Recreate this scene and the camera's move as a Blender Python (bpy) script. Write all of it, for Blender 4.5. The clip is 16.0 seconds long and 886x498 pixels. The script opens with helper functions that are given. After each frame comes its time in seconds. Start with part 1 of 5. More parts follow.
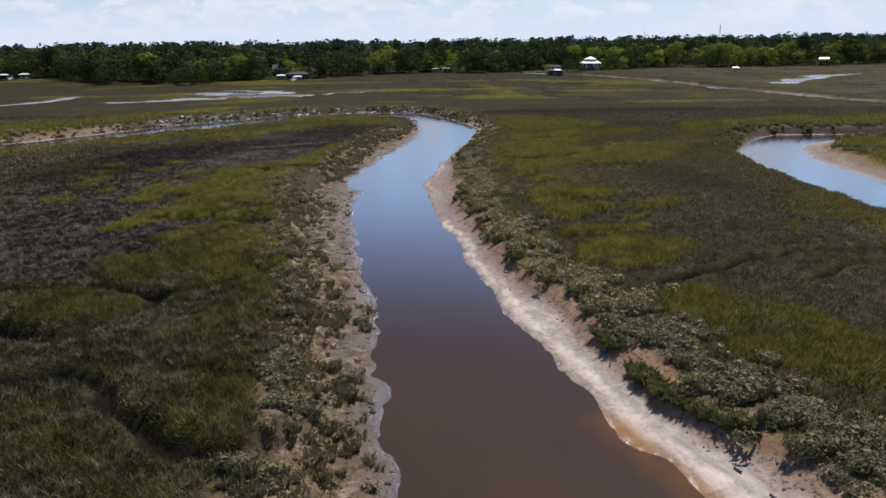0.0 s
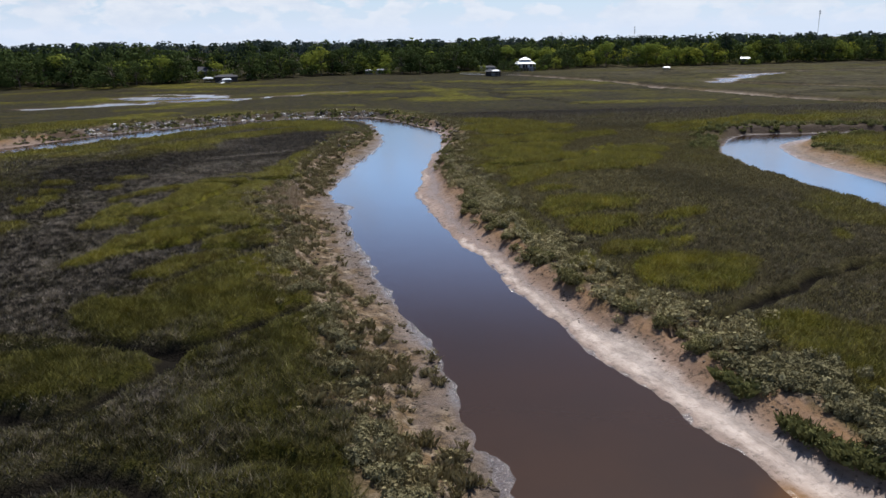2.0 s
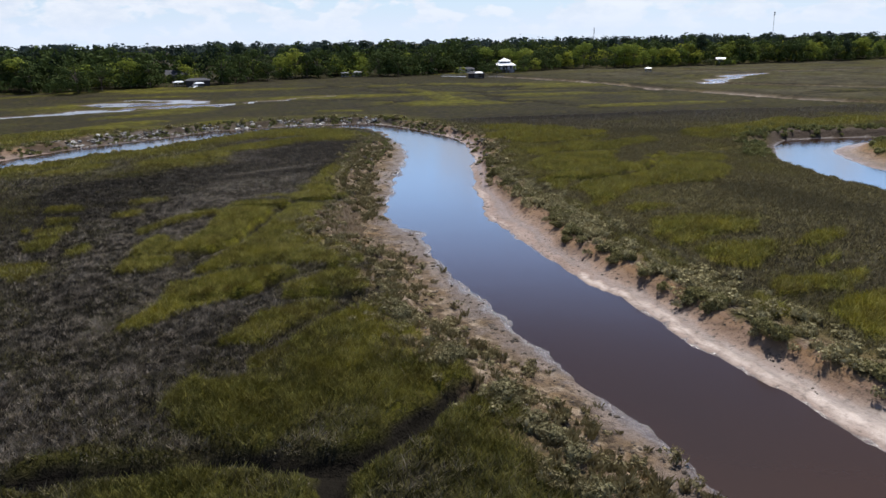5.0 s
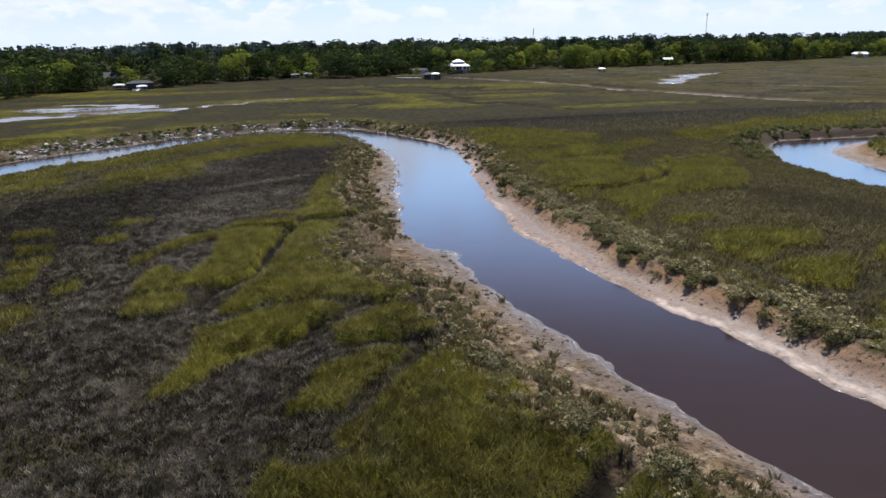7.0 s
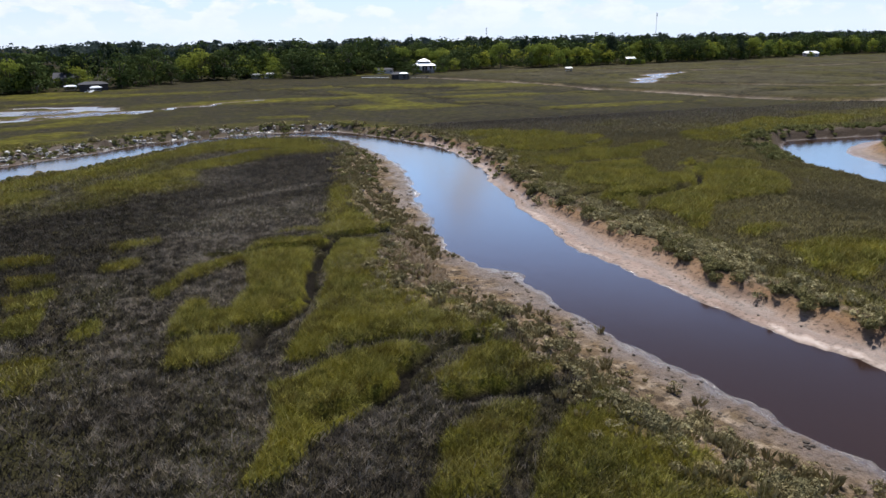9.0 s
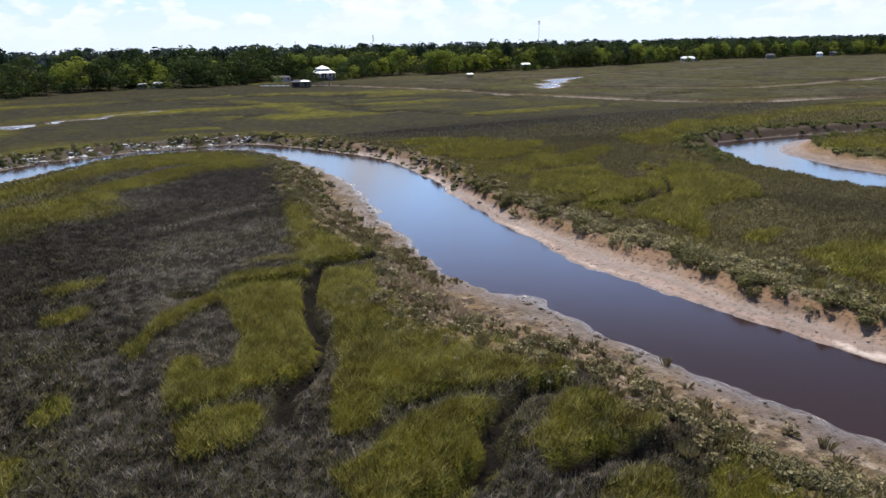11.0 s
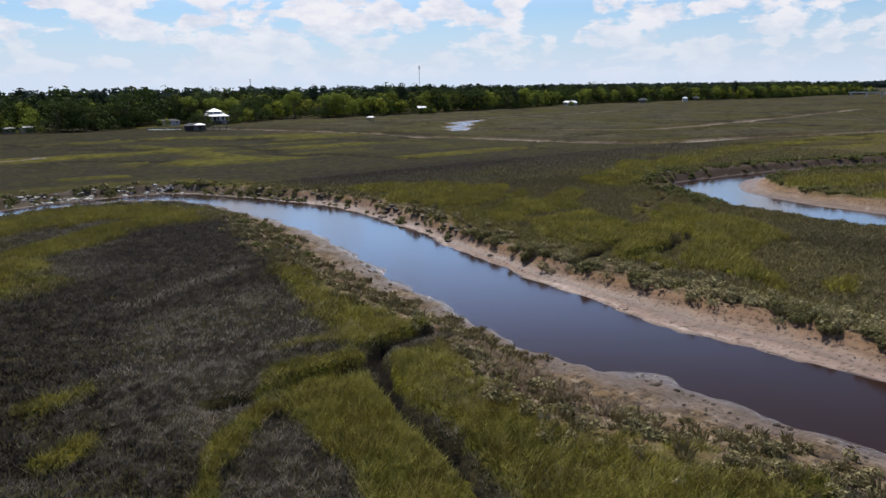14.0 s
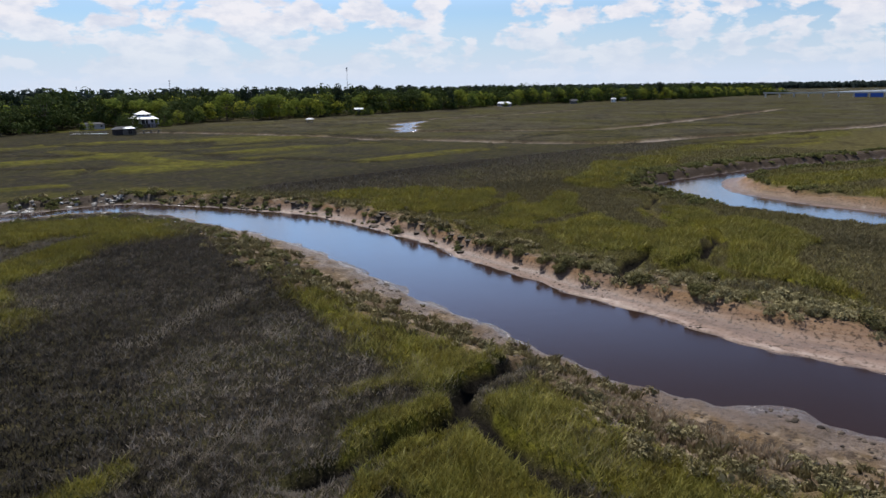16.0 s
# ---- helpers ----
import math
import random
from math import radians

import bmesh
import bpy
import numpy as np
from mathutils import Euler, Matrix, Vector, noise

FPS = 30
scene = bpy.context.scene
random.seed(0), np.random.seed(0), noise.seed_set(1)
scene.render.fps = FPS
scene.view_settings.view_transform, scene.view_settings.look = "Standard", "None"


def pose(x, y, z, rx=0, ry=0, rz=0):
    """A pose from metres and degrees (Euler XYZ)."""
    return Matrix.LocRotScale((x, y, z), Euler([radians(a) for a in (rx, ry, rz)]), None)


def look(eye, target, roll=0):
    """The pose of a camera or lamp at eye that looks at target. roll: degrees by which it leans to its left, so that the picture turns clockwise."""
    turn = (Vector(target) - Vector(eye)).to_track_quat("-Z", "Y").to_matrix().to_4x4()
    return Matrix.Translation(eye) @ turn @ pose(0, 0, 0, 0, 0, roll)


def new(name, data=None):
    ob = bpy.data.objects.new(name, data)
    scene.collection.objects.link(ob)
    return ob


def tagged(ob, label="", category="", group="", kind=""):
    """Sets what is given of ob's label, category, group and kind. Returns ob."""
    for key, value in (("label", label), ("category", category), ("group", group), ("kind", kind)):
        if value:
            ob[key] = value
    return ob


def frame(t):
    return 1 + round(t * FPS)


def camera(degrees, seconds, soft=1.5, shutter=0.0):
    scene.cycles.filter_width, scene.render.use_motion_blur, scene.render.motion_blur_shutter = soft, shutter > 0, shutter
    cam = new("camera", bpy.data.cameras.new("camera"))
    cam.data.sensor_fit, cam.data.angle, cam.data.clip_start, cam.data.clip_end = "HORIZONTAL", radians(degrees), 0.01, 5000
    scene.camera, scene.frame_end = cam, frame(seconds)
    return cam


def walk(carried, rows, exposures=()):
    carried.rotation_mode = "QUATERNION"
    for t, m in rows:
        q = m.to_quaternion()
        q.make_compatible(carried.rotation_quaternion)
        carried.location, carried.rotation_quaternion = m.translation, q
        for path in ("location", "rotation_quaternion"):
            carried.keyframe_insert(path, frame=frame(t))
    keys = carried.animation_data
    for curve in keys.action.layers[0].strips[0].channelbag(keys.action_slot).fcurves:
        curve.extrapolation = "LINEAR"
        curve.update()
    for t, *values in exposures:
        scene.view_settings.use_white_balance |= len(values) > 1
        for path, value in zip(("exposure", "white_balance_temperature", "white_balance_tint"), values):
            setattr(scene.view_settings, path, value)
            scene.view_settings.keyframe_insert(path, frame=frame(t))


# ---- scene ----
cam = camera(64.0, 16.0, soft=1.5)
METRES, EYE, TILT, LEAN, TURN = 109.9, 20.6, 0.1, 1.1, 0.0
ROWS = [
    (0.0, 0.0, 0.0, 0.0, 0.11, -16.58, -0.38),
    (0.5, -0.0259, 0.0228, -0.001, -0.36, -16.58, -0.42),
    (1.0, -0.0494, 0.0443, -0.0021, -1.06, -16.56, -0.42),
    (1.5, -0.0725, 0.0659, -0.0029, -3.64, -16.52, -0.36),
    (2.0, -0.097, 0.0896, -0.0038, -6.43, -16.45, -0.31),
    (2.5, -0.1189, 0.1117, -0.0041, -6.7, -16.42, -0.26),
    (3.0, -0.1399, 0.1338, -0.004, -6.94, -16.38, -0.22),
    (3.5, -0.1613, 0.1573, -0.0039, -7.5, -16.36, -0.2),
    (4.0, -0.1814, 0.1802, -0.0044, -8.27, -16.35, -0.2),
    (6.5, -0.2797, 0.3036, -0.0075, -13.81, -16.28, -0.16),
    (7.0, -0.2978, 0.3278, -0.0076, -15.19, -16.26, -0.17),
    (7.5, -0.3168, 0.3542, -0.0074, -16.23, -16.25, -0.16),
    (8.0, -0.3342, 0.3791, -0.0076, -16.97, -16.24, -0.19),
    (8.5, -0.3505, 0.404, -0.0096, -18.16, -16.25, -0.2),
    (9.0, -0.3676, 0.4309, -0.0118, -19.28, -16.26, -0.2),
    (11.5, -0.4386, 0.5659, -0.0199, -30.95, -14.76, -0.19),
    (12.0, -0.4509, 0.596, -0.022, -33.02, -12.57, -0.17),
    (12.5, -0.4619, 0.6242, -0.0237, -35.47, -12.4, -0.19),
    (13.0, -0.472, 0.653, -0.0254, -37.61, -12.34, -0.18),
    (13.5, -0.4813, 0.6837, -0.027, -38.34, -12.28, -0.19),
    (14.0, -0.4888, 0.7124, -0.0287, -38.47, -12.22, -0.22),
    (14.5, -0.4955, 0.7412, -0.0304, -39.64, -12.19, -0.21),
    (15.0, -0.5025, 0.7719, -0.0322, -42.48, -12.11, -0.14),
    (15.5, -0.5078, 0.8014, -0.0326, -44.32, -12.1, -0.05),
    (16.0, -0.5125, 0.8331, -0.033, -44.57, -12.07, -0.07),
]
walk(cam, [(t, pose(0, 0, EYE, TILT, LEAN, TURN) @ pose(METRES * x, METRES * y, METRES * z, 90 + pitch, roll, yaw)) for t, x, y, z, yaw, pitch, roll in ROWS],
     exposures=((0.0, 0.36), (4.0, 0.42), (7.0, 0.60), (9.2, 0.63), (11.4, 0.69), (12.0, 0.38), (12.6, 0.29), (16.0, 0.28)))

# ---------- plan, in metres ----------
WATER = -1.5                       # level of the creek at low tide; the marsh lies at 0

WEST_WATER = [(0, -150), (1, -40), (-1, 0), (-3, 30.6), (-4.3, 36), (-4.7, 43), (-5.3, 48.5), (-5.9, 56.4), (-7.2, 62.5), (-8.9, 69.5),
              (-10.5, 77), (-11.4, 84), (-12.6, 91), (-12.7, 98), (-12.6, 105), (-14.2, 111), (-15.6, 117), (-14.5, 126), (-11.5, 142), (-9, 155),
              (-6.3, 168), (-6.6, 178), (-6.9, 190), (-8.4, 205), (-12, 215), (-20.7, 220.5), (-33.8, 218.5), (-46, 211), (-56, 197), (-66, 186.5),
              (-72, 181), (-98, 154), (-130, 131), (-220, 112)]
EAST_WATER = [(20, -150), (19, -40), (16, 0), (12.7, 30.4), (11.2, 34.5), (9.4, 37.5), (8.8, 40.5), (8, 44), (6.7, 49.6), (4.6, 57), (3.0, 66),
              (1.7, 75), (0.2, 83.5), (-1.0, 91), (-1.9, 98), (-2.9, 105), (-3.3, 112), (-2.1, 120), (-0.8, 130), (1, 140), (3, 150), (5.8, 160),
              (6.8, 172), (7.6, 180), (6.5, 190), (3, 201), (-1.5, 211), (-6.5, 220), (-13, 224.5), (-27, 225.3), (-40, 222), (-52, 218),
              (-62, 208), (-75, 197), (-101, 165), (-130, 143), (-220, 124)]
WEST_EDGE = [(-16, -150), (-15, -40), (-12, 0), (-10.5, 28.7), (-9, 33), (-10.1, 39), (-12.4, 47), (-13.7, 60), (-17, 69), (-19, 75),
             (-20, 82), (-20.4, 89), (-22, 95), (-24.5, 100), (-25.7, 105.5), (-24.4, 111), (-22.2, 115.3), (-20.8, 120), (-21.2, 126), (-20.6, 140), (-19, 155), (-16.4, 168), (-14, 180),
             (-14.5, 195), (-18.5, 208), (-30, 212), (-42, 207), (-52, 194), (-62, 183), (-70, 177), (-97, 150), (-130, 127), (-220, 107)]
EAST_EDGE = [(34, -150), (32, -40), (26, 0), (20.5, 28), (18.7, 33), (17, 36), (15.3, 42), (13.6, 46.6), (11.8, 51), (11.7, 56), (8.8, 60.5),
             (7.3, 67), (6.1, 74), (4.6, 85), (3.2, 93), (3.4, 103), (2.8, 111), (2.4, 120), (3.8, 135), (5.2, 145), (7, 155), (9, 163),
             (10.7, 178), (10.5, 187), (7, 200), (2.3, 210), (-5, 224), (-13, 229), (-22, 231), (-34, 230), (-48, 225), (-58, 219),
             (-68, 212), (-78, 202), (-103, 170), (-130, 149), (-220, 130)]
LOOP_OUT = [(260, 108), (200, 130), (160, 144), (144, 149), (126, 156), (105, 161), (85, 164), (74, 162.5), (66, 154), (60.5, 145), (57.5, 137),
            (56, 128), (55.4, 116), (55, 104), (56.5, 97), (57, 89), (60, 70), (75, 45), (110, 25), (260, 0)]
LOOP_IN = [(260, 96), (200, 118), (144, 140), (115.5, 152), (100, 156), (88, 155.5), (77, 149.5), (72, 142.5), (69, 135), (68, 128), (67.5, 120),
           (68, 109), (70, 86), (85, 60), (115, 42), (260, 18)]
LOOP_OUT_EDGE = [(260, 113), (201, 136), (161, 149.5), (145, 154), (127, 161), (106, 166.5), (85, 169.5), (71, 167), (62, 157), (58, 147), (55.5, 138),
                 (54.3, 128), (53.8, 116), (53.4, 104), (54.6, 97), (55, 88), (58, 68), (73, 43), (109, 22), (260, -4)]
LOOP_IN_EDGE = [(260, 90), (200, 112), (143, 136), (115, 148), (100, 151), (90, 150), (82, 147), (77.5, 140), (75, 133), (74, 127), (73.5, 119),
                (74, 109), (76, 88), (90, 64), (118, 47), (260, 24)]

# creeks too narrow to show much water: a width, then the line
CREEKS = [(4.6, 77, 416, 92, 385, 105, 355, 114, 318, 122, 290, 131, 262, 140, 236, 158, 218, 184, 214, 212, 205, 260, 190, 420, 165),
          (3.6, 154, 324, 183, 294, 212, 270, 246, 268, 309, 275, 365, 281, 500, 300),
          (3.0, 196, 458, 221, 413, 300, 400, 420, 420)]
FLATS = [(5, -120, 262, -103, 272, -85, 279, -57, 285), (8, -98, 298, -82, 294, -68, 298), (6, -92, 318, -74, 308), (4, -170, 247, -152, 267, -149, 290),
         (2, -48, 290, -34, 301, -13, 312), (7, 152, 326, 190, 368, 214, 384)]
GULLIES = [(1.0, -60, 44, -40, 41, -29, 41.8, -27.4, 42.6, -24.8, 42.8, -22, 41, -20.6, 38.5, -17.7, 35.6, -14.9, 33.2, -13.3, 32.2, -11, 32.3, -9.7, 33.1, -8, 35.5),
           (1.25, -60, 60, -38.8, 59, -31.9, 58.3, -28.5, 58, -25.4, 57.2, -22.8, 58.1, -20.6, 59.8, -18.2, 61.9, -15.7, 63.9, -14, 64.8, -10.7, 66.4),
           (1.15, -50, 49.5, -34.8, 50, -30.9, 49.2, -29.2, 49.5, -27.9, 50.4, -25.8, 52.9, -24.7, 54.4, -24.4, 57),
           (0.45, -19.5, 42, -16.3, 42.1, -13, 41.8),
           (1.0, 11, 55.2, 15.3, 57, 20.6, 60.1, 27.2, 64, 34.2, 67.5, 50, 72),
           (0.6, 31.5, 59.7, 36.2, 62.8, 42.2, 65.2),
           (0.5, -38.6, 94.2, -37.2, 96.6, -35.6, 98.2, -33.6, 100.8, -32.5, 105.5, -31.2, 110.4, -29.6, 116, -28.1, 119.6),
           (0.65, -40, 118.2, -36.2, 118.4, -32.8, 118.3, -30.4, 118, -28, 119.8, -24.3, 120.7, -20.5, 121),
           (0.5, -35.7, 83, -30.6, 84.6, -29.2, 87.3, -27, 89.3, -23.1, 89.8),
           (0.5, -27.8, 82.8, -24.5, 82.1, -21.9, 81.9),
           (0.8, 2, 126.3, 6, 128.5, 9.8, 130.1, 13.7, 130.6),
           (0.7, 8.9, 125.7, 17.1, 126, 25.2, 128.2, 30.2, 133.1, 33.3, 138.8, 36.5, 143.5, 47.4, 149.4, 58, 154)]

# stands of bright cordgrass and of dark rush: half a width, then the line
GREEN_NEAR = [(6, -21, 48, -18, 51, -15, 52), (4, -36, 55, -27, 55), (4, -24, 35, -20, 34), (4.5, -18, 37, -12, 35), (4, -17, 30, -12, 30),
              (4, -18, 44, -11, 39), (5, -30, 65, -20, 71), (5, -31, 113, -21, 83), (2, -41, 78, -37, 87, -29, 88, -23, 82), (2, -34, 72, -30, 75, -26, 78),
              (4, -29, 64, -25, 68, -20, 71), (6, -20, 54, -16, 60), (5, -38, 56, -32, 55), (2.5, -32, 107, -29, 110), (4, -27, 95, -21, 96), (6, -17, 49, -22, 50)]
GREEN_MID = [(1.8, -43, 113, -37, 116), (2.5, -36, 111, -31, 117, -25, 120), (4, -30, 102, -25, 108), (4, -27, 100, -21, 91), (3.5, -35, 90, -31, 91, -27, 91),
             (3, -37, 88, -38, 83, -39, 78), (2.2, -43, 99, -39, 100, -35, 103), (1.5, -43, 104, -42, 105), (1.5, -50, 120, -46, 125), (1.5, -55, 105, -53, 108),
             (1.5, -57, 111, -54, 112), (1.3, -51, 102, -49, 103), (2, -54, 95, -51, 97), (2.5, -27, 85, -23, 86, -21, 83), (3, -28, 80, -30, 74), (4, -21, 78, -21, 71)]
GREEN_POINT = [(5, -50.7, 157.3, -45.6, 155.3), (4, -67, 153.4, -63.8, 158.9), (4, -45, 193, -29, 198, -16, 194), (3, -21, 147, -25, 124), (3, -22, 145, -20, 141, -22, 132),
               (3, -23, 129, -22, 122), (3, -30, 123, -24, 124), (2.5, -36, 116, -33, 115), (3.5, -26, 118, -27, 113, -30, 109), (2.5, -21, 119, -23, 115),
               (3, -27, 109, -27, 105), (3, -28, 205, -15, 195), (1.8, -49, 127, -46, 126), (2, -42, 121, -35, 121)]
GREEN_EAST = [(3.5, 13, 96, 24, 98), (3, 14, 88, 23, 86), (3, 16, 78, 26, 79), (4, 12, 71, 23, 69), (5, 16, 177, 29, 184), (4, 12, 120, 26, 124), (4, 29, 132, 44, 141),
              (4, 20, 53, 22, 46), (2.5, 32, 77, 37, 78), (5, 25, 48, 28, 42), (5, 20, 191, 27, 183), (5, 22, 172, 32, 170), (6, 29, 158, 23, 147, 17, 137),
              (5, 40, 142, 31, 132), (5, 22, 125, 17, 115), (4, 92, 186, 66, 167), (3, 31, 128, 38, 126)]
GREEN_FAR = [(9, 4, 361, 36, 361, 73, 342), (5, 5, 273, 27, 261), (4, -21, 249, -13, 248), (6, 60, 238, 110, 239), (7, -164, 336, -129, 362), (6, -112, 181, -95, 198),
             (7, -94, 202, -71, 234), (8, -63, 358, 9, 361), (7, 11, 260, 44, 262), (6, 59, 169, 110, 182), (5, -52, 159, -46, 166), (4, -40, 173, -15, 193),
             (6, 16, 334, 28, 258), (6, -86, 250, -64, 262), (6, 80, 141, 130, 125), (6, 78, 120, 80, 100)]
# outlines of the single stands of cordgrass
STANDS_A = [(-59.4, 122.8, -54.8, 122.9, -55, 121, -59, 120.7),
            (-57.6, 116.2, -53.7, 116.8, -53.4, 115, -56.2, 113.5),
            (-56.9, 110.6, -54.6, 111.8, -52.9, 111.9, -52.6, 109.6, -54, 108, -56.3, 107.9),
            (-55.7, 104.9, -54.2, 106.8, -52.7, 107.5, -53, 104.5, -53.3, 101.7, -55.2, 102.5),
            (-50.9, 100.8, -49.7, 102.6, -48.7, 102.8, -48.5, 100.4, -50.4, 99.5),
            (-53.9, 96.1, -52.4, 97.2, -50.6, 95.7, -50.6, 94, -51.8, 92, -53, 92.1),
            (-50.5, 117.7, -47.1, 119.2, -46.8, 117.5, -49.8, 115.6),
            (-49.7, 125.6, -45.3, 126.7, -45.3, 124.7, -48.9, 123.1)]
STANDS_B = [(-45.4, 108.2, -43.9, 109.9, -43.4, 112.2, -40.5, 114.6, -36.7, 117, -37.4, 114.3, -40, 113.4, -42.5, 110.9, -43.8, 108, -45.1, 106.6),
            (-36.8, 116, -30.5, 115.5, -32.2, 106.8, -33.8, 101.4, -35.5, 99.5, -38.1, 98.6, -40.6, 97.9, -42.9, 97.7, -43.7, 98.5, -43.3, 101.3, -42.1, 104.7, -40.8, 103.5, -41.3, 101.7, -39.6, 101.1, -37.9, 104.5, -37.2, 110.5),
            (-43.6, 95.9, -41.8, 96.2, -39.1, 96.2, -39, 94.6, -40.1, 92.6, -43.6, 92.1, -44.1, 93.2),
            (-37.7, 118.5, -34.1, 120.4, -29.9, 117.5, -30.4, 116.1, -36.7, 116.4)]
STANDS_C = [(-29.7, 115.2, -27.5, 117.7, -22.1, 117.8, -24.5, 111, -25.7, 102.6, -22.6, 97, -20.2, 94.7, -20.6, 91.2, -22.3, 89.6, -24.6, 91.6, -28.6, 92.1, -32.5, 92.6, -35.6, 89.9, -36.7, 90.3, -35.5, 93.7, -33.1, 98.5, -31.1, 104.8),
            (-38, 87.5, -35.5, 88.6, -32.2, 90.4, -29, 90.7, -26.9, 89.8, -29.2, 87.4, -30.9, 84, -33.1, 83.1, -34.9, 82.1, -36.5, 80.2, -38.2, 78.2, -39.8, 77.8, -40, 78.4, -38.6, 82.2, -37.6, 85.8),
            (-28.2, 84.5, -26.5, 86.4, -23.4, 88, -21.5, 87.8, -21.1, 84.3, -20, 83.4, -21.7, 82.4, -24.2, 82.6, -26.2, 82.2, -28.1, 82.9)]
STANDS_D = [(-29.8, 78.9, -27.6, 80.6, -25.1, 80.7, -23.6, 80.1, -25.4, 77.8, -27.4, 75.7, -29, 73.3, -32, 73.5, -30.3, 76.8),
            (-22.5, 78.6, -19.2, 80, -19.4, 74.3, -19.1, 70.3, -15.5, 67.1, -18.1, 62.9, -30.4, 66.8, -29.1, 70.9, -25.4, 75.4)]
STANDS_G = [(-35.9, 120.7, -33.2, 121.3, -28.9, 120.7, -28.5, 119.6, -30, 118.6, -33.2, 118.4, -35.9, 118.8),
            (-35.9, 114.5, -33.9, 115.2, -30.7, 115, -31.1, 112.9, -32.3, 108.4, -33.7, 103.4, -35.6, 99.4, -38.7, 101.3, -37.6, 103.7, -37, 107.8, -36.4, 111.8),
            (-42.8, 112.6, -41.1, 113.8, -38.5, 115.2, -38.5, 113.6, -40.8, 111.8, -42.8, 110.6),
            (-49.2, 125.7, -47.3, 125.3, -45.6, 125.7, -46.9, 124.3, -49.3, 124.7),
            (-27.6, 124.8, -24.3, 125.9, -22.3, 121.2, -25.2, 121, -27.2, 121, -28.9, 121.5)]
STANDS_H = [(-21.4, 148.8, -18.4, 150.5, -17.9, 145.1, -22, 138.3, -24.3, 138.3, -23.9, 141.6),
            (-25.7, 135.3, -22, 135.8, -20.8, 133.4, -22.6, 132, -25.5, 131),
            (-31.8, 203.6, -26.3, 207.8, -18.5, 206.7, -11.6, 197.1, -13.8, 189.9, -21.2, 189.6, -28.6, 193.8, -34.9, 189.8),
            (21.4, 188.3, 31, 182.4, 40.4, 177.1, 30.8, 166.9, 18.6, 163.9, 14.6, 168.5, 17.8, 182.2)]
STANDS_E = [(13.2, 99.8, 17.6, 99.6, 24.1, 95.2, 21.9, 92.6, 16.6, 91.6, 11, 89.1, 10.8, 92.7),
            (11.6, 87.3, 15.3, 88.4, 21.1, 88.1, 17.8, 83.8, 14.2, 81.1, 11.8, 82.6),
            (22.4, 86.6, 26.7, 89.7, 31.2, 90.9, 28.8, 88, 24.5, 85.7),
            (12.2, 76.4, 15.1, 77.8, 19.4, 77.1, 23.6, 78.4, 22.3, 76.6, 18.5, 74.4, 13.7, 73.5, 11.8, 74.2),
            (13.2, 70.3, 18.2, 72.7, 23.6, 72.7, 26.1, 69.7, 19.9, 62.3, 16.2, 62.2, 12.9, 64.7),
            (21, 82, 24.5, 83.2, 23.4, 81.2, 20.3, 80),
            (11.4, 115.5, 17.4, 121.4, 22.5, 122.9, 20.1, 118.4, 13.4, 110.8, 9.3, 107.7)]
STANDS_F = [(24.3, 128, 29.1, 136.2, 36.5, 141.4, 35.9, 134.7, 41.6, 133.4, 42.1, 130.1, 34.6, 120.4, 31.1, 125.4, 24.6, 123.5),
            (14.5, 154.2, 33.2, 164.1, 44.8, 166, 44.5, 160.9, 24.2, 150, 14.5, 148.1),
            (12.7, 129.9, 25.2, 136, 28.5, 132.2, 19.6, 126.7, 13.6, 124.8, 7.1, 124.4),
            (13.2, 121.4, 24.7, 125.7, 33.8, 126.3, 36.1, 123.6, 31.3, 118.4, 23.1, 118.4, 12.9, 114.8, 9.9, 118),
            (14.6, 106.8, 18.8, 105.2, 12.6, 103.7, 12, 105.6)]
WEST_RUSH = (-63.4, 134.5, -44.1, 127.3, -27.7, 122.9, -18.6, 121.5, -22.8, 111.4, -24.1, 100.3, -18.5, 90.9, -19.8, 80.1, -19.2, 71.5, -19.2, 65.3, -48.5, 74.9)
EAST_RUSH = (9, 118, 12, 124, 40, 134, 46, 120, 44, 90, 34, 66, 17, 58, 11, 68, 9, 90)
DARK_RUSH = [(9, -46, 72, -39, 76), (8, -55, 135, -22, 148), (9, 27, 215, 73, 214), (10, 36, 114, 39, 104), (7, 28, 76, 42, 75), (6, 32, 58, 36, 55), (5, 19, 148, 51, 164),
             (10, -43, 70, -36, 70), (8, -55, 103, -44, 106), (10, -51, 90, -41, 85), (9, -41, 147, -25, 149), (5, -35, 79, -30, 82), (6, -52, 114, -46, 109),
             (14, -27, 163, -18, 165), (10, -42, 135, -32, 139), (9, 39, 186, 61, 172), (9, -4, 255, 28, 216), (5, -39, 119, -31, 127)]
DARK_RUSH_EAST = [(7, 14, 118, 39, 115), (5, -39, 108, -36, 108)]
RUSH_GAPS_WEST = [(2.3, -42.2, 106.9, -39.5, 109.3, -36.1, 110.8), (1.2, -36.8, 106.3, -37.9, 102.1), (2, -47.9, 118.6, -40.9, 120.5), (1, -29.3, 93.5, -25.8, 93),
                  (2.6, -35.2, 76.6, -31.5, 80.8, -28, 85.2), (1, -27.6, 73.3, -25.6, 76.1, -23.6, 78.4), (1.2, -34.7, 89.4, -25.3, 89.6), (1, -34.6, 79.8, -29.6, 83.3, -25.3, 87.1),
                  (1.2, -30.8, 70.2, -27.6, 75.2, -23.4, 78.1), (1.5, -43.2, 92.7, -39.3, 96.9, -37.2, 104.5), (0.9, -35, 78.6, -29.8, 81.2, -24.9, 81.9)]
